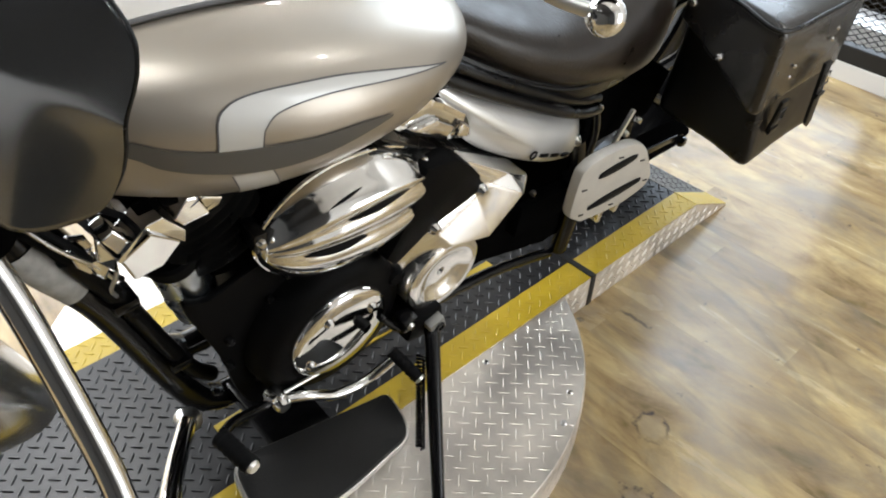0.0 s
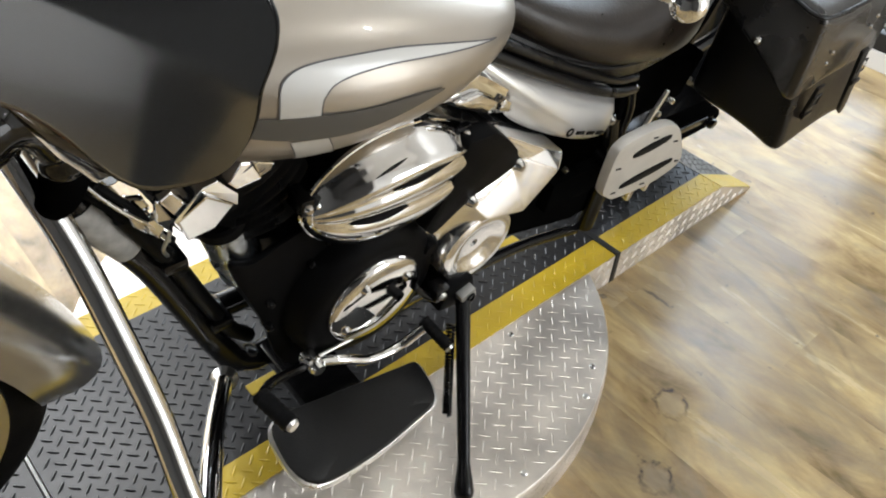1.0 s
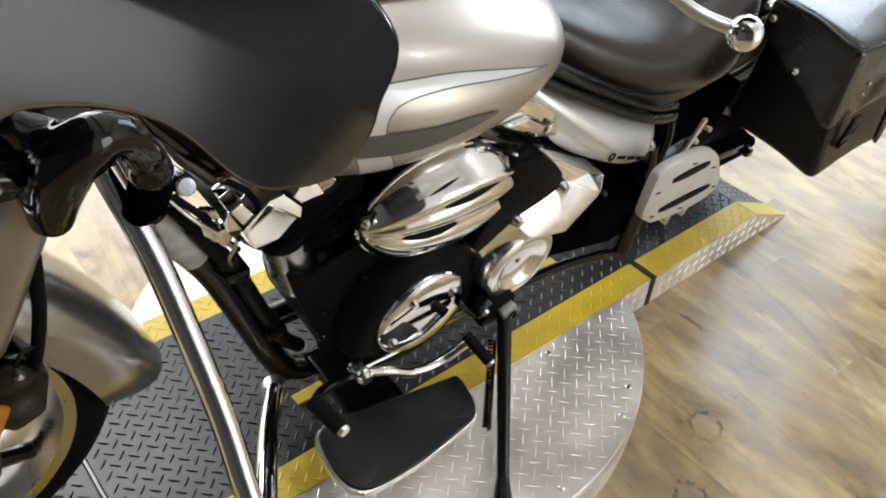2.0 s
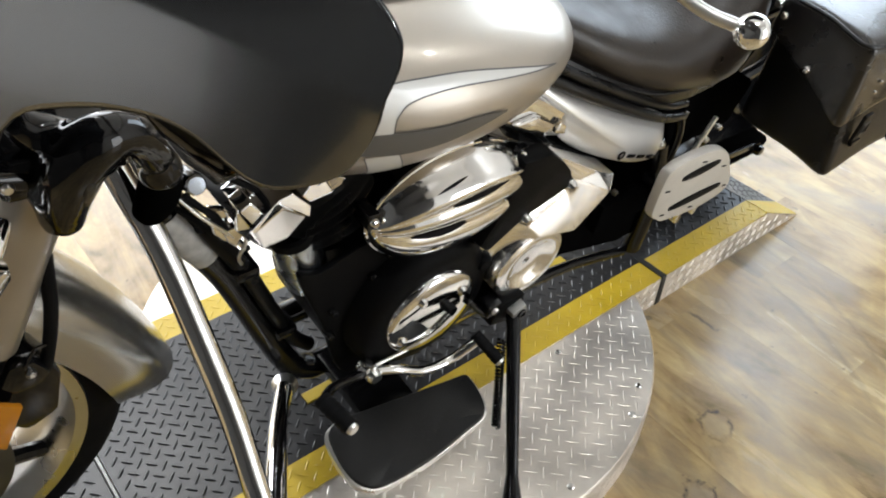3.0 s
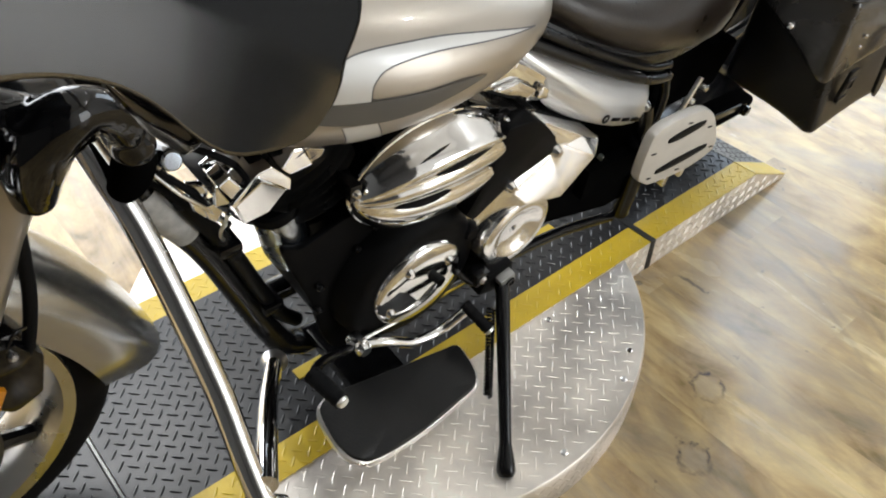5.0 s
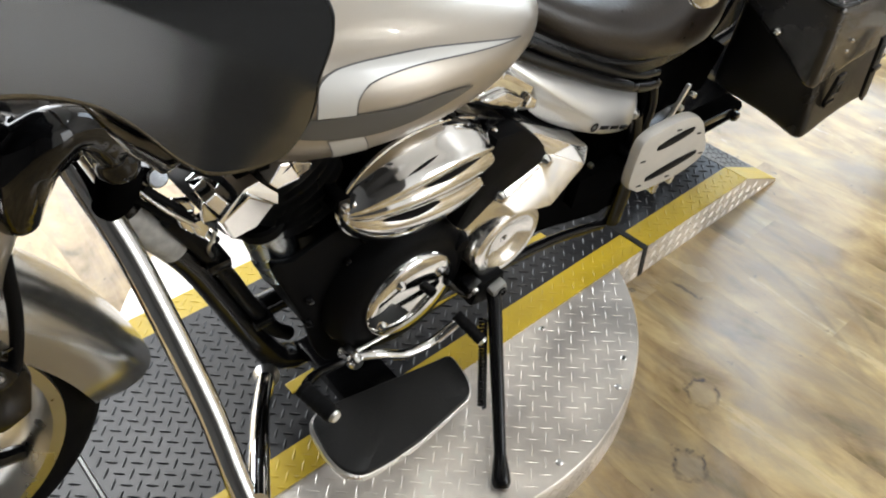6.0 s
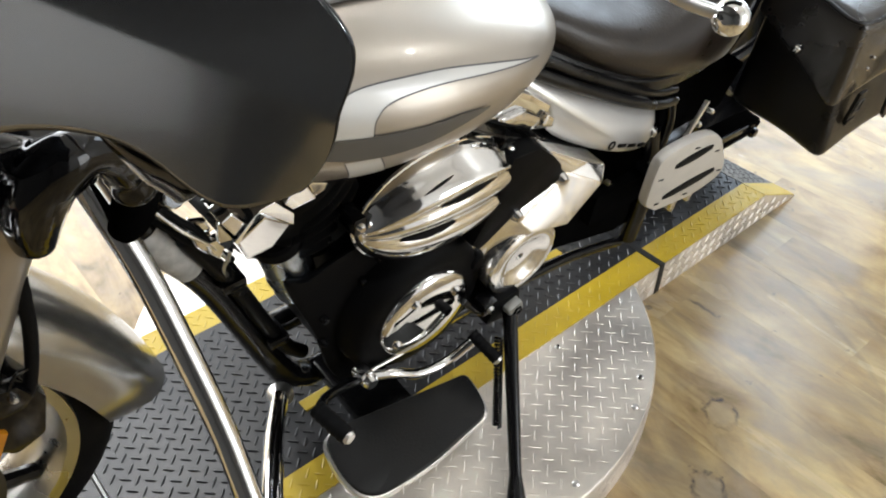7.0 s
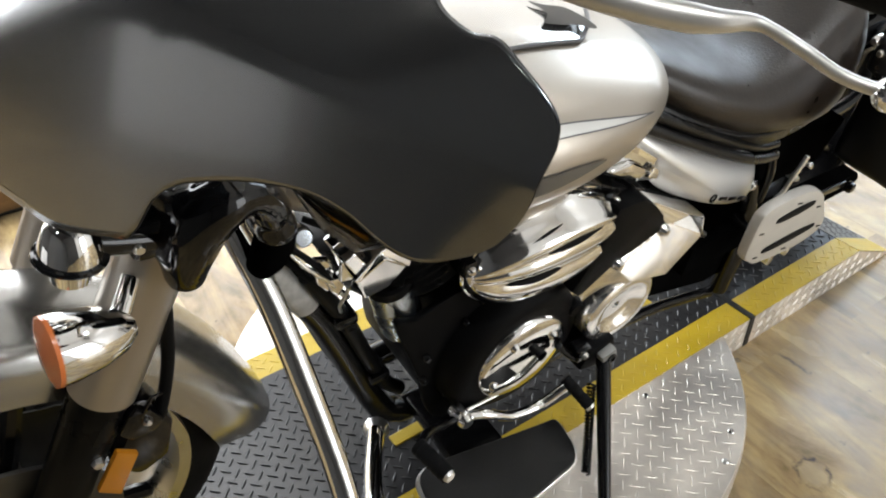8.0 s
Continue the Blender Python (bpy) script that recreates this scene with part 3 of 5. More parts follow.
def fuel_tank():
    xs = [-0.230 + 0.615 * (1 - (1 - k / 40) ** 1.3) for k in range(41)]
    tank = part("fuel_tank", grid([tank_ring(x) for x in xs], closed_v=True, caps=True), SILVER, BIKE, "champagne metallic fuel tank with white flash and charcoal band")
    up = [(0.243, 0.767), (0.167, 0.789), (0.089, 0.806), (0.022, 0.813), (-0.022, 0.814), (-0.045, 0.809), (-0.057, 0.797), (-0.062, 0.768)]
    low = [(0.243, 0.767), (0.153, 0.784), (0.082, 0.795), (0.033, 0.797), (0.002, 0.793), (-0.012, 0.783), (-0.016, 0.775), (-0.018, 0.762)]
    part("white_flash", decal(up, low), FLASH, tank, "pearl white flash")
    part("pinstripe", stripe(up), LINE, tank)
    part("pinstripe", stripe(low), LINE, tank)
    top = [(-0.180, 0.806), (-0.134, 0.792), (-0.103, 0.778), (-0.064, 0.768), (-0.020, 0.763), (0.042, 0.757), (0.100, 0.755), (0.143, 0.748)]
    bot = [(-0.180, 0.792), (-0.137, 0.775), (-0.111, 0.757), (-0.067, 0.741), (-0.010, 0.730), (0.041, 0.730), (0.092, 0.737), (0.142, 0.745)]
    part("charcoal_band", decal(top, bot, lift=0.0018), BAND, tank, "charcoal band")
    part("white_patch", decal([(-0.050, 0.733), (-0.040, 0.708), (-0.030, 0.680)], [(-0.008, 0.730), (0.002, 0.708), (0.012, 0.682)]), FLASH, tank, "pearl white patch")
    part("pinstripe", stripe([(-0.050, 0.733), (-0.040, 0.708), (-0.030, 0.680)]), LINE, tank)
    part("pinstripe", stripe([(-0.008, 0.730), (0.002, 0.708), (0.012, 0.682)]), LINE, tank)
    rows = []
    for k in range(33):
        x = -0.21 + 0.485 * k / 32
        w = 0.115 * min(1.0, (0.282 - x) / 0.10) ** 0.6
        row = []
        for j in range(15):
            y = w * (-1 + 2 * j / 14)
            row.append((x, y, tank_top(x, y) + 0.003 + 0.006 * (1 - (y / w) ** 2) ** 0.5))
        rows.append(row)
    cons = part("console", grid(rows), SILVER_COVER, tank, "long chrome tank console")
    part("console_trim", tube([(r[0][0], r[0][1] - 0.001, r[0][2] + 0.001) for r in rows], 0.0028, 8, 0), LINE, tank)
    fish = closed_curve([(0.158, -0.036), (0.178, -0.046), (0.209, -0.052), (0.224, -0.078), (0.226, -0.098), (0.214, -0.103), (0.190, -0.095), (0.165, -0.094), (0.143, -0.088), (0.156, -0.076), (0.165, -0.064)], 3)
    bm = bmesh.new()
    bm.faces.new([bm.verts.new((x, y, tank_top(x, y) + 0.0125)) for x, y in fish])
    bmesh.ops.triangulate(bm, faces=bm.faces[:])
    part("console_inset", bm, GLOSS, cons, "black forked console inset")
    return tank


def wheel(axle, r_tyre, r_rim, half, name, rim_paint, spoke_paint):
    hub = new(name)
    hub.parent = BIKE
    hub.location = axle
    hub["label"] = "cast wheel with black tyre"
    prof = []
    for k in range(17):
        a = math.pi * k / 16
        prof.append((r_rim + (r_tyre - r_rim) * math.sin(a) ** 0.7, -half * math.cos(a) * (1 - 0.12 * (1 - math.sin(a)))))
    part("tyre", lathe(prof, (0, 0, 0), (0, 1, 0), 72), RUBBER, hub)
    rim = [(r_rim + 0.006, -half * 0.86), (r_rim + 0.004, -half * 0.98), (r_rim - 0.012, -half * 0.92), (r_rim - 0.03, -half * 0.55), (r_rim - 0.035, 0), (r_rim - 0.03, half * 0.55), (r_rim - 0.012, half * 0.92), (r_rim + 0.004, half * 0.98), (r_rim + 0.006, half * 0.86)]
    part("rim", lathe(rim, (0, 0, 0), (0, 1, 0), 72), rim_paint, hub)
    part("hub", lathe([(0, -0.07), (0.035, -0.07), (0.045, -0.03), (0.045, 0.03), (0.035, 0.07), (0, 0.07)], (0, 0, 0), (0, 1, 0), 28), ENGINE, hub)
    for k in range(7):
        a = 2 * math.pi * k / 7 + 0.3
        c, s = math.cos(a), math.sin(a)
        pts = [(c * 0.04, -0.03, s * 0.04), (c * (r_rim - 0.028), -half * 0.45, s * (r_rim - 0.028))]
        part("spoke", tube([pts[0], ((pts[0][0] + pts[1][0]) / 2, -0.04, (pts[0][2] + pts[1][2]) / 2), pts[1]], lambda t: 0.016 - 0.004 * t, 8, 4), spoke_paint, hub)
    return hub


def front_end():
    wheel(AXLE_F, 0.320, 0.245, 0.062, "front_wheel", SATIN, FRAME)
    # fender: an arched strip round the wheel
    rows = []
    for k in range(49):
        a = radians(-9 + 165 * k / 48)
        flare = 0.045 * max(0.0, 1 - k / 12) ** 2
        ring = []
        for j in range(15):
            b = math.pi * j / 14
            y = -0.088 * math.cos(b) * (1 - 0.25 * max(0.0, 1 - k / 5) ** 2)
            rr = 0.262 + flare * 0.6 + (0.084 + flare * 0.5) * math.sin(b) ** 0.6
            ring.append((AXLE_F.x + rr * math.cos(a), y, AXLE_F.z + rr * math.sin(a)))
        rows.append(ring)
    bm = grid(rows)
    bmesh.ops.solidify(bm, geom=bm.faces[:], thickness=0.003)
    part("front_fender", bm, SILVER_GLOSS, BIKE, "champagne metallic front mudguard")
    ax = Vector((-0.089, 0, -0.172)).normalized()
    for y in (-0.11, 0.11):
        top, mid = Vector((-0.345, y, 0.79)), Vector((-0.457, y, 0.573))
        low = Vector((-0.590, y, 0.315))
        part("fork_cover", lathe([(0.030, 0), (0.0375, 0.004), (0.0375, (mid - top).length), (0.033, (mid - top).length + 0.004)], top, mid, 32), SILVER, BIKE, "smooth champagne fork shroud")
        part("fork_slider", lathe([(0.0, 0), (0.031, 0), (0.033, 0.03), (0.030, 0.20), (0.026, (low - mid).length + 0.03), (0, (low - mid).length + 0.03)], mid, low, 28), SLIDER, BIKE, "satin black fork slider")
    caliper = part("brake_caliper", prism([(-0.470, 0.500), (-0.452, 0.535), (-0.415, 0.535), (-0.396, 0.480), (-0.412, 0.415), (-0.452, 0.400), (-0.480, 0.440)], -0.128, -0.080, 0.010), GLOSS, BIKE, "black brake caliper")
    for x, z in ((-0.450, 0.515), (-0.420, 0.520)):
        part("piston_boss", lathe([(0, 0.007), (0.004, 0.006), (0.006, 0.003), (0.006, -0.004)], (x, -0.127, z), (x, -1, z), 16), SATIN, caliper)
    part("caliper_bridge", prism([(-0.462, 0.522), (-0.446, 0.548), (-0.420, 0.544), (-0.408, 0.516), (-0.424, 0.500), (-0.450, 0.502)], -0.146, -0.124, 0.007), GLOSS, caliper)
    part("bleed_nipple", lathe([(0, 0.012), (0.003, 0.012), (0.004, 0.008), (0.0055, 0.006), (0.0055, -0.004)], (-0.428, -0.144, 0.530), (-0.40, -0.60, 0.75), 12), SATIN, caliper, "bright bleed nipple")
    part("banjo_wire", tube([(-0.404, -0.138, 0.556), (-0.416, -0.142, 0.560), (-0.428, -0.146, 0.548), (-0.432, -0.146, 0.530)], 0.0022, 8), GLOSS, caliper)
    part("bolt", lathe([(0, 0.010), (0.006, 0.010), (0.008, 0.004), (0.008, 0)], (-0.491, -0.138, 0.490), (-0.491, -1, 0.490), 6), SATIN, caliper)
    # Disc colour is darkened in place of the dark reflections on bare steel.
    part("brake_disc", lathe([(0.075, -0.003), (0.145, -0.003), (0.145, 0.003), (0.075, 0.003)], AXLE_F + Vector((0, -0.083, 0)), AXLE_F + Vector((0, 1, 0)), 60, True), DARKENED_STEEL, BIKE, "steel brake disc, coloured dark for its reflections")
    part("disc_carrier", lathe([(0.030, -0.004), (0.078, -0.004), (0.078, 0.004), (0.030, 0.004)], AXLE_F + Vector((0, -0.083, 0)), AXLE_F + Vector((0, 1, 0)), 40, True), FRAME, BIKE, "black brake disc carrier")
    part("right_disc_carrier", lathe([(0.030, -0.004), (0.165, -0.004), (0.165, 0.004), (0.030, 0.004)], AXLE_F + Vector((0, 0.083, 0)), AXLE_F + Vector((0, 1, 0)), 48, True), FRAME, BIKE, "dark brake disc")
    part("right_caliper", prism([(-0.520, 0.50), (-0.440, 0.50), (-0.415, 0.40), (-0.470, 0.33), (-0.560, 0.36), (-0.570, 0.44)], 0.070, 0.125, 0.010), GLOSS, BIKE, "black brake caliper")
    part("reflector", prism([(-0.469, 0.502), (-0.448, 0.482), (-0.481, 0.418), (-0.503, 0.444)], -0.150, -0.142, 0.002), AMBER, BIKE, "amber fork reflector")
    part("brake_hose", tube([(-0.352, -0.13, 0.80), (-0.368, -0.13, 0.732), (-0.377, -0.13, 0.667), (-0.386, -0.13, 0.600), (-0.400, -0.13, 0.542), (-0.414, -0.13, 0.508), (-0.432, -0.125, 0.500)], 0.0078, 10), RUBBER, BIKE)
    # turn signal
    a, c = Vector((-0.490, -0.172, 0.730)), Vector((-0.36, -0.162, 0.703))
    sig = part("turn_signal", lathe([(0.0, 0.078), (0.011, 0.076), (0.023, 0.062), (0.031, 0.038), (0.0345, 0.014), (0.035, 0.0)], a, c, 30), CHROME, BIKE, "chrome teardrop turn signal")
    part("lens", lathe([(0.035, 0.001), (0.0345, -0.004), (0.024, -0.007), (0.0, -0.008)], a, c, 30), LENS, sig, "amber lens")
    part("signal_bar", tube([(-0.40, -0.13, 0.74), (-0.43, -0.165, 0.72)], 0.010, 10, 0), CHROME, BIKE)
    # auxiliary lamp bell with a black rim over a chrome bulb
    bell = part("headlamp_bucket", lathe([(0.0, 0.0), (0.012, 0.002), (0.021, 0.011), (0.026, 0.027), (0.0275, 0.040), (0.0245, 0.0415), (0.022, 0.029), (0.0, 0.016)], (-0.436, -0.150, 0.856), (-0.452, -0.156, 0.794), 32), CHROME, BIKE, "chrome auxiliary lamp bell")
    part("rim", tube([Vector((-0.4465, -0.1540, 0.8165)) + Vector((0.0275 * math.cos(q), 0.0275 * math.sin(q), -0.0075 * math.cos(q))) for q in (2 * math.pi * k / 24 for k in range(25))], 0.0038, 8, 0), GLOSS, bell, "black rubber rim")
    part("bulb", lathe([(0.0, 0.0), (0.015, 0.002), (0.020, 0.011), (0.017, 0.026), (0.0, 0.032)], (-0.446, -0.153, 0.816), (-0.462, -0.158, 0.750), 24), CHROME, bell)
    # fairing bracket: cast yoke, hooked arch, pointed ear and a rear lobe
    cast = bmesh.new()

    def lump(piece):
        me = bpy.data.meshes.new("tmp")
        piece.to_mesh(me)
        piece.free()
        cast.from_mesh(me)
        bpy.data.meshes.remove(me)

    def knob(x, y, z, r):
        ball = bmesh.new()
        bmesh.ops.create_uvsphere(ball, u_segments=24, v_segments=14, radius=r)
        bmesh.ops.translate(ball, verts=ball.verts, vec=(x, y, z))
        lump(ball)

    lump(tube([(-0.330, -0.150, 0.815), (-0.352, -0.148, 0.838), (-0.372, -0.146, 0.862)], lambda t: 0.028 - 0.014 * t, 16))
    lump(tube([(-0.356, -0.155, 0.738), (-0.350, -0.165, 0.780), (-0.339, -0.174, 0.816), (-0.317, -0.180, 0.838), (-0.292, -0.178, 0.838), (-0.272, -0.170, 0.816), (-0.258, -0.162, 0.785)], lambda t: 0.021 + 0.008 * math.sin(math.pi * min(1.0, t * 1.5)), 18))
    for x, y, z, r in ((-0.345, -0.148, 0.786, 0.036), (-0.256, -0.155, 0.762, 0.024), (-0.310, -0.140, 0.800, 0.030)):
        knob(x, y, z, r)
    br = part("fairing_bracket", cast, GLOSS, BIKE, "gloss black cast fairing bracket")
    fuse = br.modifiers.new("fuse", "REMESH")
    fuse.mode, fuse.voxel_size, fuse.use_smooth_shade = "VOXEL", 0.0035, True
    ease = br.modifiers.new("ease", "SMOOTH")
    ease.factor, ease.iterations = 0.7, 22
    # Bright bolt added in place of a lamp glint on the glossy casting.
    for x, y, z in ((-0.392, -0.163, 0.806),):
        part("bolt", lathe([(0, 0.006), (0.004, 0.006), (0.006, 0.003), (0.006, -0.012)], (x, y, z), (x, -1, z), 10), SATIN, br)
    part("yoke_arm", tube([(-0.440, -0.152, 0.828), (-0.405, -0.152, 0.812), (-0.350, -0.150, 0.792)], 0.0135, 14), GLOSS, br, "gloss black yoke arm")
    part("rear_boot", tube([(-0.256, -0.150, 0.772), (-0.254, -0.150, 0.745), (-0.262, -0.146, 0.716), (-0.272, -0.140, 0.694)], lambda t: 0.016 + 0.006 * math.sin(math.pi * t), 18), MATTBLACK, br, "black rubber boot")
    part("fork_clamp", box((-0.40, -0.16, 0.775), (-0.28, 0.16, 0.825), 0.018, 3), GLOSS, BIKE, "black triple clamp")
    return br


def fairing():
    """Batwing shell: lobed wing tip, notch over the fork, front face across the headstock."""
    table = [
        # place along the crease, x, y, lower edge, upper edge
        (0.00, -0.2650, -0.5035, 1.079, 1.095), (0.02, -0.2655, -0.5025, 1.069, 1.102), (0.06, -0.267, -0.498, 1.051, 1.112),
        (0.12, -0.272, -0.487, 1.027, 1.120), (0.20, -0.280, -0.467, 1.010, 1.128), (0.27, -0.2865, -0.448, 1.006, 1.133), (0.32, -0.291, -0.434, 1.008, 1.130),
        (0.38, -0.298, -0.417, 1.013, 1.131), (0.42, -0.304, -0.405, 1.015, 1.134), (0.47, -0.313, -0.389, 1.015, 1.143), (0.53, -0.321, -0.370, 1.011, 1.158),
        (0.57, -0.327, -0.355, 1.006, 1.172), (0.62, -0.333, -0.340, 1.000, 1.182), (0.70, -0.344, -0.313, 0.986, 1.200), (0.74, -0.355, -0.287, 0.969, 1.210),
        (0.765, -0.3615, -0.270, 0.945, 1.216), (0.78, -0.3655, -0.260, 0.913, 1.220), (0.82, -0.376, -0.237, 0.899, 1.226), (0.88, -0.388, -0.208, 0.884, 1.235), (0.96, -0.405, -0.170, 0.868, 1.240),
        (1.05, -0.428, -0.124, 0.862, 1.240), (1.15, -0.453, -0.070, 0.855, 1.235), (1.30, -0.472, 0.000, 0.845, 1.230),
    ]

    def ease(t):
        t = min(1.0, max(0.0, t))
        return t * t * (3 - 2 * t)

    def front(y):
        """The shell's forward edge, gently bowed."""
        d = y + 0.5035
        return -0.265 - 0.40 * d - 0.05 * d * d

    def rake(y, z):
        """How far the shell leans: back above the crease, forward below it."""
        d, s = y + 0.5035, max(0.0, y + 0.27)
        e = z - 1.081 + 0.72 * (math.sqrt(s * s + 0.0064) - 0.08)
        r = math.sqrt(e * e + 0.003**2)
        up, down = 0.5 * (e + r), 0.5 * (r - e)
        slope = (0.42 + 0.52 * ease(d / 0.16)) * (1 - 0.22 * ease((d - 0.19) / 0.22))
        return slope * up + up * up * (1 - ease((d - 0.19) / 0.1)) - 0.28 * ease(d / 0.05) * down

    bm = bmesh.new()
    for side in (1, -1):
        rows = []
        for k in range(121):
            u = 1.30 * (k / 120) ** 1.5
            x, y, zb, zt = lerp_table(table, u)
            row = []
            for j in range(45):
                z = zt + (zb - zt) * j / 44
                row.append((front(y) + rake(y, z), side * min(0.0, y), z))
            rows.append(row)
        half = grid(rows)
        me = bpy.data.meshes.new("tmp")
        half.to_mesh(me)
        half.free()
        bm.from_mesh(me)
        bpy.data.meshes.remove(me)
    bmesh.ops.remove_doubles(bm, verts=bm.verts, dist=1e-4)
    bmesh.ops.dissolve_degenerate(bm, dist=1e-4, edges=bm.edges[:])
    bmesh.ops.recalc_face_normals(bm, faces=bm.faces)
    inner = [v for v in bm.verts if not v.is_boundary]
    for _ in range(2):
        bmesh.ops.smooth_vert(bm, verts=inner, factor=0.5, use_axis_x=True, use_axis_y=True, use_axis_z=True)
    shell = part("fairing", bm, CHARCOAL, BIKE, "glossy charcoal batwing fairing")
    thick = shell.modifiers.new("thickness", "SOLIDIFY")
    thick.thickness, thick.offset = 0.0028, -1.0
    shell.data.materials.append(SLIDER)
    thick.material_offset, thick.material_offset_rim = 1, 1
    rows = []
    for k in range(25):
        u = 0.29 + 0.245 * k / 24
        x, y, zb, zt = lerp_table(table, u)
        q = Vector((front(y) + rake(y, zb) + 0.006, y + 0.003, zb + 0.003))
        deep = min(1.0, 3.2 * k / 24) ** 0.8 * min(1.0, (24.5 - k) / 9) ** 0.7
        rows.append([q + Vector((0.010, 0.030, -0.064)) * deep * t + Vector((0, -0.010, 0)) * math.sin(math.pi * t) * deep for t in (0, 0.2, 0.4, 0.6, 0.8, 1.0)])
    part("inner_panel", grid(rows), GLOSS, shell, "gloss black inner fairing panel")
    return shell


def controls():
    # clutch lever with ball end, and the grip behind it
    pts = [(-0.006, -0.542, 1.075), (-0.022, -0.515, 1.078), (-0.036, -0.488, 1.088), (-0.044, -0.460, 1.092), (-0.066, -0.443, 1.091), (-0.085, -0.422, 1.090), (-0.112, -0.390, 1.092), (-0.134, -0.362, 1.096)]
    lever = part("clutch_lever", tube(pts, lambda t: 0.0045 + 0.0055 * min(1.0, max(0.0, t - 0.40) / 0.25), 14), ALLOY, BIKE, "polished clutch lever with ball end")
    part("lever_perch", tube([(-0.132, -0.365, 1.096), (-0.142, -0.352, 1.100), (-0.156, -0.334, 1.106)], 0.0125, 14), GLOSS, lever, "black lever perch")
    bm = bmesh.new()
    bmesh.ops.create_uvsphere(bm, u_segments=24, v_segments=14, radius=0.0115)
    bmesh.ops.translate(bm, verts=bm.verts, vec=pts[0])
    part("ball_end", bm, POLISHED, lever, "polished ball end")
    part("grip", tube([(0.028, -0.545, 1.125), (-0.02, -0.47, 1.135), (-0.06, -0.40, 1.14)], 0.0185, 18), RUBBER, BIKE, "black rubber handlebar grip")
    part("handlebar", tube([(-0.06, -0.40, 1.14), (-0.13, -0.30, 1.14), (-0.20, -0.16, 1.08), (-0.24, -0.05, 0.98), (-0.26, 0.0, 0.96)], 0.0125, 14), CHROME, BIKE)


def engine_guard():
    pts = [(-0.284, -0.082, 0.735), (-0.265, -0.140, 0.640), (-0.258, -0.205, 0.545), (-0.256, -0.272, 0.455), (-0.262, -0.335, 0.385), (-0.262, -0.372, 0.345), (-0.245, -0.386, 0.330)]
    g = part("engine_guard", tube(pts, 0.0162, 18, 10), CHROME, BIKE, "bent chrome engine guard bar")
    part("lower_tube", tube([(-0.096, -0.115, 0.184), (-0.167, -0.220, 0.273), (-0.215, -0.300, 0.336), (-0.254, -0.366, 0.370)], 0.0145, 18, 8), CHROME, g)
    part("end_cap", lathe([(0.0, -0.006), (0.018, -0.006), (0.022, 0.0), (0.018, 0.010), (0.0150, 0.016)], (-0.092, -0.110, 0.179), (-0.167, -0.220, 0.273), 20), SATIN, g)


def frame_parts():
    for y in (-0.062, 0.062):
        part("frame_tube", tube([(-0.258, y * 0.4, 0.700), (-0.225, y, 0.590), (-0.158, y, 0.455), (-0.072, y, 0.200), (-0.030, y, 0.128), (0.060, y, 0.110), (0.50, y, 0.115)], 0.0235, 16), FRAME, BIKE, "gloss black frame tube")
    part("cooler_hose", tube([(-0.190, -0.085, 0.585), (-0.140, -0.088, 0.475), (-0.100, -0.086, 0.360), (-0.062, -0.082, 0.262), (-0.030, -0.080, 0.215)], 0.0125, 12), SLIDER, BIKE, "black hose beside the frame tube")
    for x, z in ((-0.138, 0.478), (-0.079, 0.305)):
        part("hose_clip", box((x - 0.020, -0.104, z - 0.008), (x + 0.014, -0.066, z + 0.010), 0.004), FRAME, BIKE, "black hose clip")
    part("steering_head", lathe([(0.03, 0), (0.036, 0.01), (0.036, 0.19), (0.03, 0.20)], (-0.24, 0, 0.68), (-0.33, 0, 0.86), 24), FRAME, BIKE)
    line = smooth_path([(-0.258, -0.0248, 0.700), (-0.225, -0.062, 0.590), (-0.158, -0.062, 0.455), (-0.072, -0.062, 0.200), (-0.030, -0.062, 0.128)], 24)
    line = [q for q in line if 0.515 < q.z < 0.605]
    rows = []
    for k, q in enumerate(line):
        d = (line[min(k + 1, len(line) - 1)] - line[max(k - 1, 0)]).normalized()
        u = d.cross(Vector((0, -1, 0))).normalized()
        v = u.cross(d).normalized()
        v = v if v.y < 0 else -v
        rows.append([q + (u * math.sin(a) + v * math.cos(a)) * 0.0248 for a in (radians(-50 + 8 * j) for j in range(13))])
    part("frame_label", grid(rows), STICKER, BIKE, "plain grey sticker on the frame tube")
    cap = part("horn_cap", lathe([(0.0, 0.004), (0.008, 0.004), (0.010, 0.0), (0.0125, 0.004), (0.0135, 0.0), (0.0135, -0.05)], (-0.201, -0.10, 0.672), (-0.23, -1, 1.10), 24), GLOSS, BIKE, "round horn cap")
    part("cap_face", lathe([(0.0, 0.0085), (0.010, 0.0080), (0.0122, 0.0055)], (-0.201, -0.10, 0.672), (-0.23, -1, 1.10), 24), STEEL, cap, "blue-grey steel face")


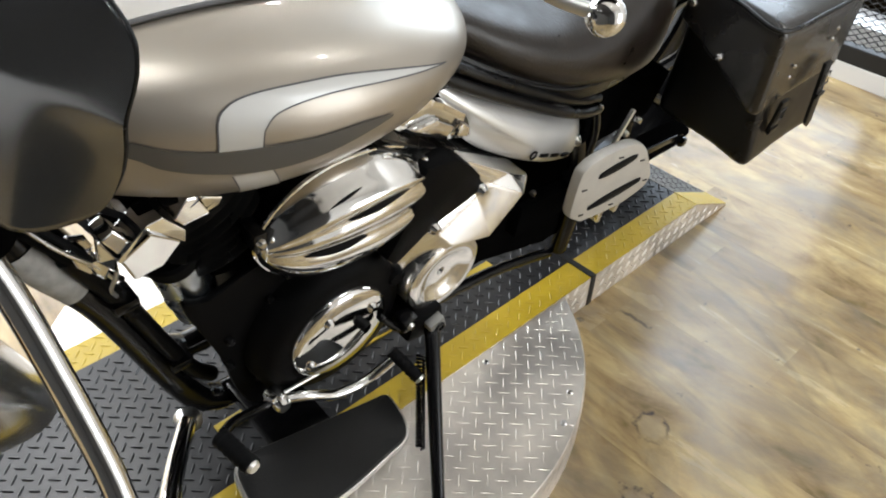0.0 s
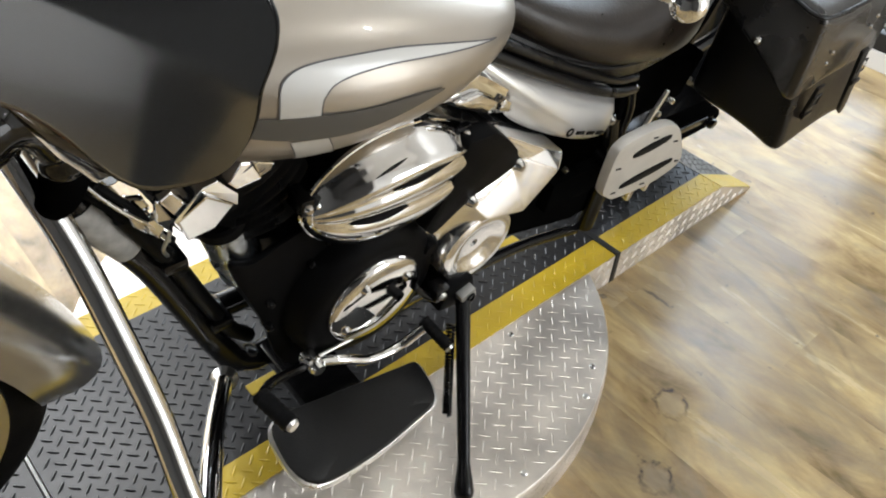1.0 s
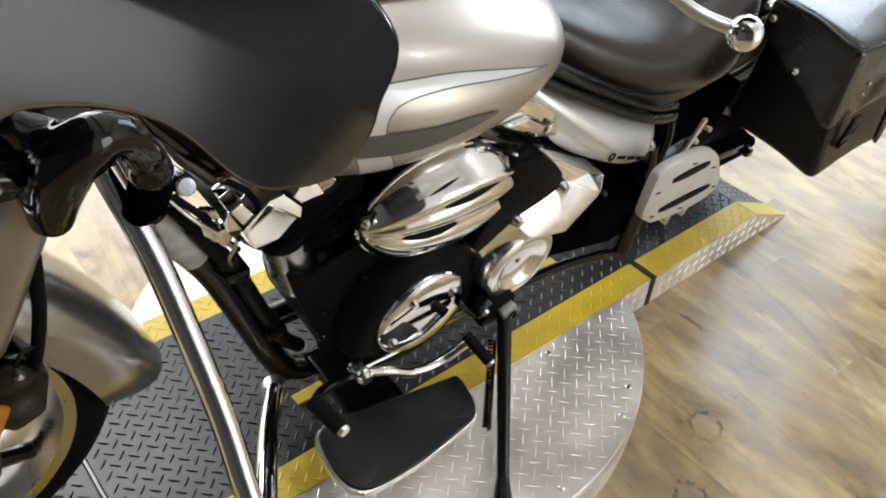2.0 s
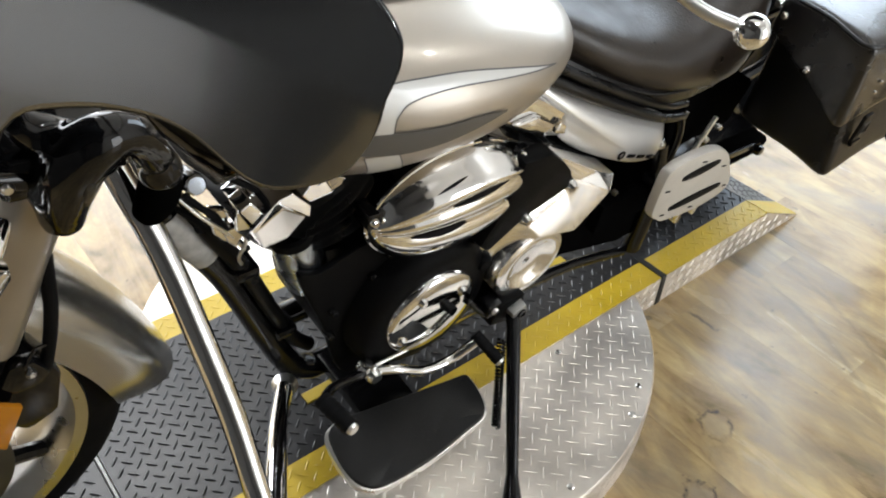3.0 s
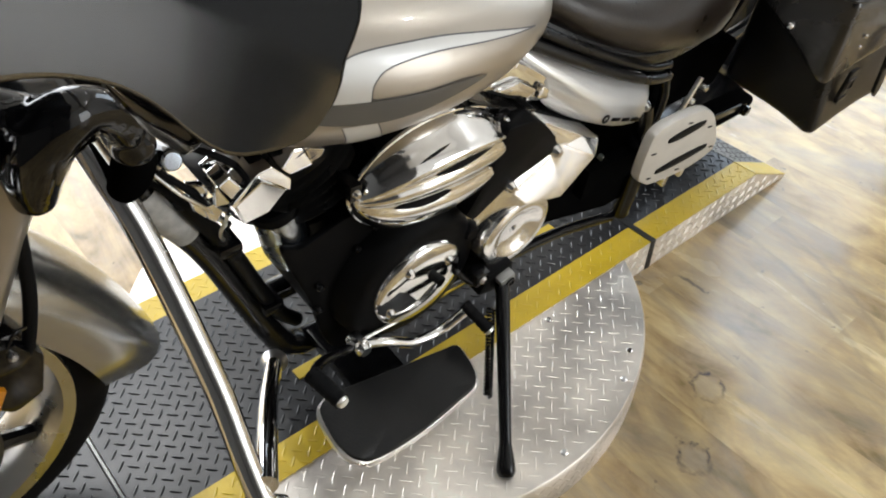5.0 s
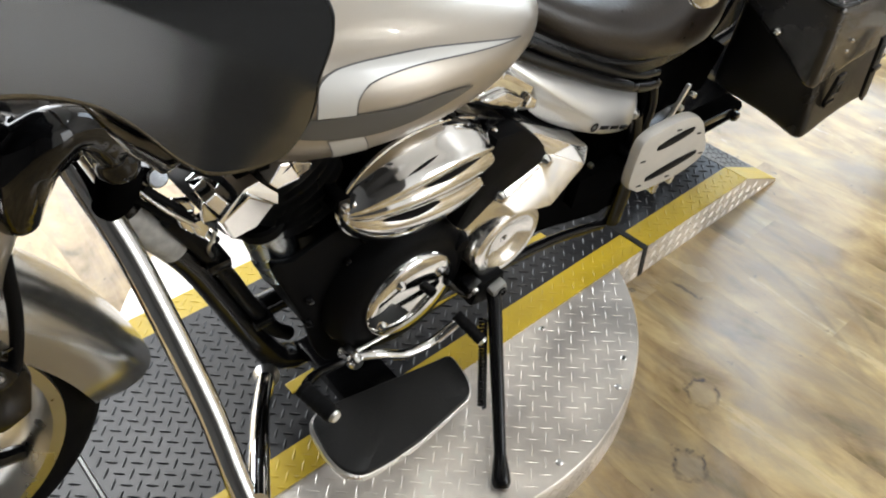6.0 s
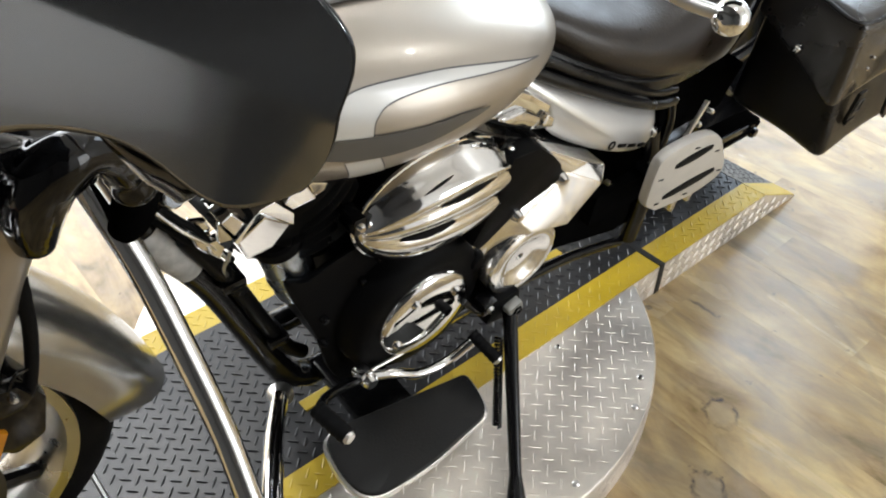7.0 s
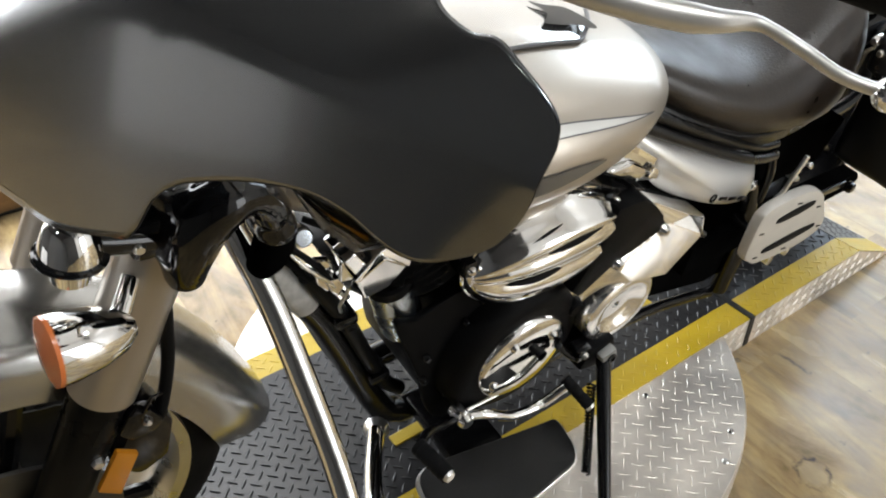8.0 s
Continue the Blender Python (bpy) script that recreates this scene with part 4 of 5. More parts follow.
def engine():
    case = part("crankcase", prism(closed_curve([(0.000, 0.470), (0.040, 0.495), (0.120, 0.490), (0.240, 0.470), (0.300, 0.380), (0.290, 0.230), (0.180, 0.165), (0.040, 0.165), (0.005, 0.215), (0.000, 0.340)], 4), -0.138, 0.10, 0.012), ENGINE, BIKE, "black engine crankcase")
    part("side_case", prism(closed_curve([(-0.090, 0.482), (-0.055, 0.474), (0.010, 0.492), (0.070, 0.490), (0.240, 0.470), (0.296, 0.380), (0.286, 0.230), (0.180, 0.168), (0.030, 0.168), (-0.018, 0.225), (-0.045, 0.340)], 4), -0.146, -0.134, 0.004), ENGINE, case)
    boss = part("clutch_housing", lathe([(0.138, 0.0), (0.134, 0.024), (0.118, 0.042), (0.100, 0.046), (0.0, 0.046)], (0.127, -0.143, 0.318), (0.127, -1, 0.318), 56), ENGINE, BIKE, "black round clutch housing")
    part("clutch_cover", lathe([(0.086, -0.004), (0.086, 0.004), (0.083, 0.008), (0.077, 0.0105), (0.050, 0.0125), (0.0, 0.0135)], (0.127, -0.189, 0.318), (0.127, -1, 0.318), 72), CHROME, boss, "round chrome clutch cover")
    for x, z in ((0.180, 0.348), (0.098, 0.368), (0.068, 0.288)):
        part("bolt", lathe([(0, 0.007), (0.005, 0.007), (0.0065, 0.005), (0.009, 0.002), (0.009, -0.004)], (x, -0.200, z), (x, -1, z), 14), CHROME, boss)
    for x, z in ((0.033, 0.421), (-0.034, 0.379), (-0.036, 0.324), (0.008, 0.260), (0.060, 0.455)):
        part("case_bolt", lathe([(0, 0.012), (0.0045, 0.012), (0.0065, 0.009), (0.0065, -0.01)], (x, -0.146, z), (x, -1, z), 12), FRAME, case)
    for name, base, tip in (("front_cylinder", Vector((0.020, -0.03, 0.470)), Vector((-0.075, -0.03, 0.690))), ("rear_cylinder", Vector((0.170, -0.03, 0.470)), Vector((0.285, -0.03, 0.690)))):
        cyl = part(name, lathe([(0.0, 0), (0.080, 0), (0.080, (tip - base).length), (0, (tip - base).length)], base, tip, 28), ENGINE, BIKE, "black finned cylinder")
        d = (tip - base).normalized()
        for k in range(3 if name == "front_cylinder" else 0, 11):
            q = base + d * (0.012 + 0.018 * k)
            part("fin", lathe([(0.076, 0.0), (0.113, 0.001), (0.117, 0.0025), (0.113, 0.004), (0.076, 0.005)], q, q + d, 40), FINS, cyl)
    part("front_rocker_cover", prism([(-0.154, 0.612), (-0.117, 0.638), (-0.080, 0.602), (-0.105, 0.571), (-0.140, 0.568)], -0.148, -0.060, 0.003, lift=lambda u, v: 0.12 * (0.60 - v)), CHROME, BIKE, "chrome front rocker cover", smooth=False)
    part("rocker_ledge", prism([(-0.158, 0.616), (-0.117, 0.642), (-0.098, 0.644), (-0.076, 0.618), (-0.079, 0.603), (-0.117, 0.637), (-0.154, 0.611)], -0.152, -0.115, 0.001, lift=lambda u, v: 0.25 * max(0.0, v - 0.606)), CHROME, BIKE, smooth=False)
    part("rocker_plate", prism([(-0.172, 0.653), (-0.155, 0.614), (-0.150, 0.572), (-0.160, 0.592), (-0.174, 0.618)], -0.144, -0.136, 0.002, lift=lambda u, v: 0.4 * max(0.0, 0.610 - v)), CHROME, BIKE, smooth=False)
    part("rocker_shelf", prism([(-0.166, 0.642), (-0.150, 0.648), (-0.141, 0.634), (-0.136, 0.624), (-0.150, 0.614)], -0.146, -0.116, 0.002, lift=lambda u, v: 0.3 * max(0.0, v - 0.614)), CHROME, BIKE, smooth=False)
    part("front_head_brace", prism([(-0.088, 0.638), (-0.068, 0.657), (-0.056, 0.654), (-0.044, 0.627), (-0.078, 0.626)], -0.150, -0.110, 0.002, lift=lambda u, v: 0.22 * max(0.0, v - 0.626)), CHROME, BIKE, smooth=False)
    part("brace_end", prism([(-0.055, 0.656), (-0.024, 0.640), (-0.028, 0.629), (-0.045, 0.625)], -0.146, -0.105, 0.003), CHROME, BIKE, smooth=False)
    part("rear_rocker_cover", prism([(0.203, 0.655), (0.250, 0.624), (0.312, 0.590), (0.358, 0.574), (0.366, 0.592), (0.350, 0.622), (0.300, 0.660), (0.275, 0.676), (0.220, 0.674)], -0.170, -0.080, 0.010), CHROME, BIKE, "chrome faceted rear rocker cover", smooth=False)
    part("rocker_facet", prism([(0.228, 0.648), (0.256, 0.632), (0.310, 0.604), (0.322, 0.618), (0.278, 0.648)], -0.182, -0.166, 0.010), CHROME, BIKE, smooth=False)
    part("rocker_boss", prism([(0.322, 0.600), (0.352, 0.586), (0.352, 0.604), (0.332, 0.620)], -0.180, -0.166, 0.006), CHROME, BIKE, smooth=False)
    for k in range(4):
        dx, dz = -0.0052 * k, -0.0120 * k
        fin = prism([(0.196 + dx, 0.642 + dz), (0.268 + dx, 0.597 + dz), (0.346 + dx - 0.012 * k, 0.560 + dz), (0.346 + dx - 0.012 * k, 0.5555 + dz), (0.267 + dx, 0.5925 + dz), (0.194 + dx, 0.6385 + dz)], -0.166, -0.08, 0.0012)
        part("rear_fin", fin, FINS, BIKE, "black cylinder fin", smooth=False)
    motor = part("starter_motor", lathe([(0.0, 0.0), (0.0335, 0.0), (0.0335, 0.068), (0.0355, 0.070), (0.0355, 0.078), (0.0335, 0.080), (0.0335, 0.112)], (-0.0755, -0.100, 0.526), (-0.046, -0.100, 0.414), 32), STEEL, BIKE, "bare metal starter motor")
    # Black cap added for the dark gap between rocker cover and motor.
    part("gap_cap", lathe([(0.0, -0.016), (0.030, -0.016), (0.0345, -0.012), (0.0345, 0.004)], (-0.0755, -0.100, 0.526), (-0.046, -0.100, 0.414), 32), ENGINE, motor, "black cap filling the dark gap above the motor")
    for pts in ([(-0.215, -0.10, 0.66), (-0.185, -0.115, 0.62), (-0.165, -0.11, 0.575), (-0.14, -0.10, 0.53)], [(-0.25, -0.05, 0.66), (-0.20, -0.09, 0.60), (-0.17, -0.09, 0.55), (-0.15, -0.07, 0.48)], [(-0.19, -0.08, 0.68), (-0.15, -0.11, 0.66), (-0.12, -0.10, 0.62), (-0.11, -0.06, 0.58)], [(-0.23, -0.07, 0.70), (-0.16, -0.06, 0.70), (-0.10, -0.06, 0.68), (-0.04, -0.05, 0.66)]):
        part("engine_cable", tube(pts, 0.0045, 8), RUBBER, BIKE, "black cable")
    part("horn_bracket", prism([(-0.192, 0.612), (-0.168, 0.604), (-0.158, 0.574), (-0.176, 0.572), (-0.188, 0.590)], -0.112, -0.100, 0.002), CHROME, BIKE, "small chrome bracket", smooth=False)
    part("hose_fitting", lathe([(0.0, 0.006), (0.010, 0.006), (0.013, 0.0), (0.013, -0.04)], (-0.118, -0.115, 0.620), (-0.158, -0.495, 0.79), 18), ENGINE, BIKE)
    part("fitting_ring", lathe([(0.0105, 0.004), (0.0125, 0.0085), (0.0150, 0.004), (0.0150, -0.004), (0.0125, -0.004)], (-0.118, -0.115, 0.620), (-0.158, -0.495, 0.79), 24), CHROME, BIKE, "thin chrome ring")
    part("cable_clamp", prism([(-0.190, 0.632), (-0.170, 0.624), (-0.164, 0.606), (-0.174, 0.596), (-0.184, 0.606)], -0.108, -0.098, 0.003), CHROME, BIKE, "small chrome cable clamp", smooth=False)
    part("cable_clamp", prism([(-0.180, 0.598), (-0.160, 0.598), (-0.154, 0.580), (-0.164, 0.562), (-0.174, 0.576)], -0.120, -0.106, 0.003), CHROME, BIKE, "small chrome cable clamp", smooth=False)
    for pts in ([(-0.235, -0.09, 0.68), (-0.205, -0.115, 0.635), (-0.172, -0.118, 0.59), (-0.150, -0.112, 0.545)], [(-0.160, -0.112, 0.60), (-0.150, -0.118, 0.568), (-0.158, -0.112, 0.535), (-0.150, -0.10, 0.505)]):
        part("wire", tube(pts, 0.0026, 8), SATIN, BIKE, "thin bare wire")
    part("carburettor", box((0.03, -0.11, 0.50), (0.17, -0.03, 0.62), 0.012), ENGINE, BIKE)


AIR_C, AIR_A, AIR_B = (0.1520, 0.5320), (0.146, -0.0120), (0.0090, 0.0940)
AIR_RIBS = [
    # place across the cover, height
    (-1.00, 0.000), (-0.94, 0.015), (-0.80, 0.030), (-0.55, 0.0430), (-0.36, 0.0480), (-0.24, 0.0480), (-0.12, 0.0440), (-0.04, 0.0440), (0.06, 0.0490),
    (0.18, 0.0530), (0.30, 0.0530), (0.40, 0.0490), (0.50, 0.0480), (0.58, 0.0510), (0.66, 0.0500), (0.73, 0.0430), (0.80, 0.0330), (0.92, 0.0160), (1.00, 0.000),
]


def air_point(a, s, lift=0.0):
    """A place on the air cleaner cover; a runs along it and s across it, from -1 to 1."""
    full = max(0.0, 1 - abs(a) ** 2.3) ** 0.62
    bend = s - 0.20 * (a - 0.1) * max(0.0, 1 - abs(s - 0.45) / 0.5)
    rib = lerp_table(AIR_RIBS, max(-1.0, min(1.0, bend)))[0]
    plain = 0.052 * max(0.0, 1 - abs(s) ** 2.6)
    k = min(1.0, full * 1.15) ** 0.8
    h = (plain + (rib - plain) * k) * full**0.7
    return (AIR_C[0] + AIR_A[0] * a + AIR_B[0] * s * full, -0.158 - h - lift, AIR_C[1] + AIR_A[1] * a + AIR_B[1] * s * full)


def air_cleaner():
    rows = [[air_point(math.sin(math.pi / 2 * (-1 + k / 32)), -1 + j / 36) for j in range(73)] for k in range(65)]
    body = part("air_cleaner", grid(rows), POLISHED, BIKE, "chrome ribbed oval air cleaner cover")
    rim = [air_point(math.sin(math.pi / 2 * t), e) for e, span in ((1, range(-24, 25)), (-1, range(23, -24, -1))) for t in (k / 24 for k in span)]
    part("rim", tube([(x * 1.0, y + 0.001, z) for x, y, z in rim + rim[:1]], 0.0032, 8, 0), CHROME, body, "thin chrome rim")
    part("backplate", prism([(p[0], p[2]) for p in rim], -0.1575, -0.110, 0), GLOSS, body)
    # Two slots, then a thin dark strip painting the shade of the shoulder crease.
    for a0, b0, a1, b1, w in ((-0.28, 0.39, 0.44, 0.54, 0.085), (-0.66, -0.12, 0.02, -0.11, 0.075), (-0.46, 0.70, -0.10, 0.78, 0.016)):
        rows = []
        for k in range(25):
            t = k / 24
            a, c = a0 + (a1 - a0) * t, b0 + (b1 - b0) * t
            h = w * math.sin(math.pi * t) ** 0.8
            rows.append([air_point(a, c + h * q, 0.0012) for q in (-1, -0.5, 0, 0.5, 1)])
        part("slot", grid(rows), RUBBER, body, "dark slot or crease strip")
    for x, z in ((0.004, 0.572), (0.268, 0.580)):
        clamp = part("clamp", prism([(x - 0.009, z - 0.014), (x + 0.009, z - 0.012), (x + 0.010, z + 0.012), (x - 0.008, z + 0.014)], -0.176, -0.140, 0.002), FRAME, body)
        part("bolt", lathe([(0, 0.008), (0.004, 0.008), (0.006, 0.005), (0.007, 0.0)], (x, -0.175, z), (x, -1, z), 14), CHROME, body)


def drive_cover():
    bm = bmesh.new()
    corner = dict(a=(0.222, -0.168, 0.423), b=(0.277, -0.190, 0.459), d=(0.373, -0.198, 0.482), e=(0.385, -0.201, 0.496), f=(0.322, -0.190, 0.552), g=(0.350, -0.192, 0.551),
                  h=(0.442, -0.203, 0.492), i=(0.492, -0.200, 0.464), j=(0.514, -0.190, 0.434), k=(0.495, -0.180, 0.398), l=(0.408, -0.180, 0.345), m=(0.318, -0.220, 0.415),
                  n=(0.240, -0.180, 0.350), o=(0.320, -0.180, 0.285), q=(0.396, -0.226, 0.396), r=(0.458, -0.226, 0.458))
    vert = {key: bm.verts.new(co) for key, co in corner.items()}
    for face in ("fghe", "abmn", "bdqm", "derq", "ehr", "hir", "rij", "qrjk", "qkl", "mql", "nmlo"):
        bm.faces.new([vert[key] for key in face])
    rim = [ed for ed in bm.edges if ed.is_boundary]
    walls = bmesh.ops.extrude_edge_only(bm, edges=rim)["geom"]
    for v in walls:
        if isinstance(v, bmesh.types.BMVert):
            v.co.y = -0.12
    bmesh.ops.recalc_face_normals(bm, faces=bm.faces)
    bevel(bm, 0.0035, 2, 8)
    body = part("drive_cover", bm, SILVER_COVER, BIKE, "faceted satin chrome belt drive cover")
    part("round_cap", lathe([(0.076, -0.03), (0.076, 0.0), (0.073, 0.009), (0.064, 0.014), (0.050, 0.012), (0.042, 0.004), (0.026, 0.000), (0.008, 0.000), (0.005, -0.006), (0.0, -0.006)], (0.320, -0.203, 0.342), (0.320, -1, 0.342), 52), SILVER_COVER, body, "dished round silver cap")
    part("plug", lathe([(0.0, 0.012), (0.012, 0.012), (0.016, 0.006), (0.018, -0.02)], (0.235, -0.180, 0.366), (0.235, -1, 0.366), 12), ENGINE, BIKE)
    part("upper_cover", prism([(0.255, 0.585), (0.312, 0.580), (0.350, 0.546), (0.390, 0.500), (0.378, 0.478), (0.290, 0.455), (0.222, 0.412), (0.200, 0.434), (0.235, 0.500)], -0.199, -0.110, 0.008), ENGINE, BIKE, "matt black upper cover")
    for x, z in ((0.378, 0.488), (0.286, 0.458)):
        part("bolt", lathe([(0, 0.010), (0.006, 0.010), (0.009, 0.005), (0.011, 0.0), (0.011, -0.03)], (x, -0.202, z), (x, -1, z), 16), CHROME, body)
    part("lower_plate", prism([(0.24, 0.30), (0.44, 0.44), (0.70, 0.42), (0.745, 0.30), (0.745, 0.14), (0.70, 0.135), (0.50, 0.200), (0.30, 0.215), (0.22, 0.24)], -0.150, -0.10, 0.008), MATTBLACK, BIKE, "black frame side plate")
    part("frame_rail", tube([(0.20, -0.148, 0.190), (0.334, -0.152, 0.179), (0.428, -0.152, 0.167), (0.544, -0.152, 0.148), (0.651, -0.152, 0.116), (0.730, -0.152, 0.088)], 0.0115, 12), FRAME, BIKE, "black lower frame rail")
    part("rear_frame_tube", tube([(0.690, -0.150, 0.420), (0.728, -0.154, 0.320), (0.750, -0.156, 0.220), (0.752, -0.156, 0.095)], 0.021, 14), FRAME, BIKE, "gloss black rear frame tube")
    for x, z in ((0.600, 0.330), (0.573, 0.287)):
        part("plate_bolt", lathe([(0, 0.010), (0.005, 0.010), (0.006, 0.006), (0.006, -0.02)], (x, -0.152, z), (x, -1, z), 12), SATIN, BIKE)


def side_cover():
    out = closed_curve([(0.304, 0.663), (0.334, 0.661), (0.430, 0.617), (0.544, 0.557), (0.649, 0.503), (0.682, 0.463), (0.690, 0.424), (0.668, 0.406), (0.610, 0.417), (0.531, 0.447), (0.451, 0.492), (0.388, 0.540), (0.358, 0.578), (0.346, 0.610), (0.321, 0.640)], 5)
    body = part("side_cover", dome(out, (0.545, 0.478), -0.150, 0.050, 14, 2.5), COVERPAINT, BIKE, "satin silver side cover with a small dark badge")
    part("badge", lathe([(0.0085, 0), (0.0085, 0.002), (0.0052, 0.002), (0.0052, 0)], (0.496, -0.1980, 0.500), (0.496, -1, 0.500), 24), GLOSS, body)
    for k in range(3):
        x, z = 0.512 + 0.031 * k, 0.490 - 0.0135 * k
        part("badge_bar", prism([(x, z), (x + 0.023, z - 0.009), (x + 0.025, z - 0.003), (x + 0.002, z + 0.006)], -0.2015, -0.190, 0.0005), GLOSS, body)
    part("bolt", lathe([(0, 0.010), (0.006, 0.010), (0.010, 0.006), (0.012, 0.0), (0.012, -0.02)], (0.643, -0.178, 0.452), (0.643, -1, 0.452), 16), CHROME, body)
    for dz, y, r in ((0.010, -0.160, 0.0085), (-0.012, -0.166, 0.0095)):
        part("seat_rail", tube([(0.300, y + 0.010, 0.704 + dz), (0.394, y - 0.006, 0.651 + dz), (0.545, y - 0.012, 0.568 + dz), (0.640, y - 0.008, 0.522 + dz), (0.705, y, 0.500 + dz)], r, 12), LEATHER, BIKE, "black seat rail")
    part("rear_subframe", prism([(0.33, 0.66), (0.74, 0.52), (0.98, 0.46), (0.95, 0.36), (0.70, 0.36), (0.42, 0.46)], -0.145, -0.06, 0.01), MATTBLACK, BIKE, "black rear frame panel")


def rear_struts():
    """Small brackets and bolts on the black panel behind the side cover."""
    part("strut", prism([(0.790, 0.352), (0.800, 0.350), (0.832, 0.440), (0.822, 0.444)], -0.176, -0.168, 0.002), ALLOY, BIKE, "thin bright strut")
    part("strut_foot", prism([(0.772, 0.366), (0.806, 0.356), (0.812, 0.338), (0.796, 0.332)], -0.182, -0.168, 0.002), SATIN, BIKE)
    part("side_rail", tube([(0.694, -0.165, 0.500), (0.716, -0.168, 0.440), (0.722, -0.168, 0.372)], 0.009, 10), FRAME, BIKE, "black frame rail")
    for x, z in ((0.872, 0.352), (0.905, 0.372), (0.735, 0.470)):
        part("panel_bolt", lathe([(0, 0.008), (0.005, 0.008), (0.007, 0.004), (0.007, -0.02)], (x, -0.150, z), (x, -1, z), 10), SATIN, BIKE)


def seat():
    table = [(0.270, 0.735, 0.800, 0.085), (0.340, 0.690, 0.775, 0.125), (0.440, 0.630, 0.735, 0.165), (0.560, 0.570, 0.700, 0.188), (0.640, 0.541, 0.702, 0.194), (0.710, 0.516, 0.726, 0.194), (0.780, 0.495, 0.760, 0.188), (0.840, 0.485, 0.788, 0.170), (0.865, 0.500, 0.780, 0.120)]
    rows = []
    for k in range(31):
        x = 0.270 + 0.595 * k / 30
        zb, zt, w = lerp_table(table, x)
        ring = []
        for j in range(36):
            a = 2 * math.pi * j / 36
            c, s = math.cos(a), math.sin(a)
            zc = zb + (zt - zb) * 0.42
            h = (zt - zc) if s > 0 else (zc - zb)
            ring.append((x, -w * math.copysign(abs(c) ** 0.7, c), zc + h * math.copysign(abs(s) ** 0.75, s)))
        rows.append(ring)
    rows_skirt = []
    for k in range(25):
        x = 0.318 + 0.50 * k / 24
        zb, zt, w = lerp_table(table, x)
        zc = zb + (zt - zb) * 0.42
        rows_skirt.append([(x, -w * f, zc + d) for f, d in ((0.88, -0.026), (0.925, -0.038), (0.905, -0.064), (0.84, -0.076))])
    part("seat_skirt", grid(rows_skirt), LEATHER, BIKE, "black vinyl skirt under the seat")
    part("seat_piping", tube([(r[1][0], r[1][1] - 0.001, r[1][2] + 0.002) for r in rows_skirt], 0.0035, 8, 0), LEATHER, BIKE, "black seat piping")
    part("rider_seat", grid(rows, closed_v=True, caps=True), SEATSKIN, BIKE, "scooped black vinyl rider seat")
    rows = []
    for k in range(15):
        x = 0.84 + 0.30 * k / 14
        e = math.sin(math.pi * min(1, max(0.0, k / 14) * 0.94 + 0.03)) ** 0.35
        rows.append([(x, 0.135 * e * math.copysign(abs(math.cos(a)) ** 0.7, math.cos(a)), 0.715 + 0.055 * e * math.copysign(abs(math.sin(a)) ** 0.8, math.sin(a))) for a in (2 * math.pi * j / 28 for j in range(28))])
    part("passenger_seat", grid(rows, closed_v=True, caps=True), SEATSKIN, BIKE, "black vinyl passenger pad")


def rear_end():
    wheel(AXLE_R, 0.315, 0.235, 0.080, "rear_wheel", FRAME, FRAME)
    rows = []
    for k in range(33):
        a = radians(-5 + 185 * k / 32)
        rows.append([(AXLE_R.x + (0.335 + 0.035 * math.sin(b) ** 0.5 - 0.03 * abs(math.cos(b))) * math.cos(math.pi - a), -0.105 * math.cos(b), AXLE_R.z + (0.335 + 0.035 * math.sin(b) ** 0.5 - 0.03 * abs(math.cos(b))) * math.sin(a)) for b in (math.pi * j / 12 for j in range(13))])
    bm = grid(rows)
    bmesh.ops.solidify(bm, geom=bm.faces[:], thickness=0.003)
    part("rear_fender", bm, GLOSS, BIKE, "dark rear mudguard")
    arm = part("swingarm", prism([(0.55, 0.330), (1.110, 0.285), (1.130, 0.262), (1.110, 0.238), (0.55, 0.255)], -0.175, -0.135, 0.006), MATTBLACK, BIKE, "black swingarm")
    part("axle_nut", lathe([(0, 0.018), (0.010, 0.018), (0.013, 0.014), (0.013, 0.004), (0.018, 0.002), (0.018, -0.01)], (1.087, -0.172, 0.258), (1.087, -1, 0.258), 6), FRAME, arm)
    part("adjuster_plate", prism([(0.90, 0.300), (1.06, 0.285), (1.06, 0.270), (0.90, 0.283)], -0.179, -0.170, 0.001), FRAME, arm)


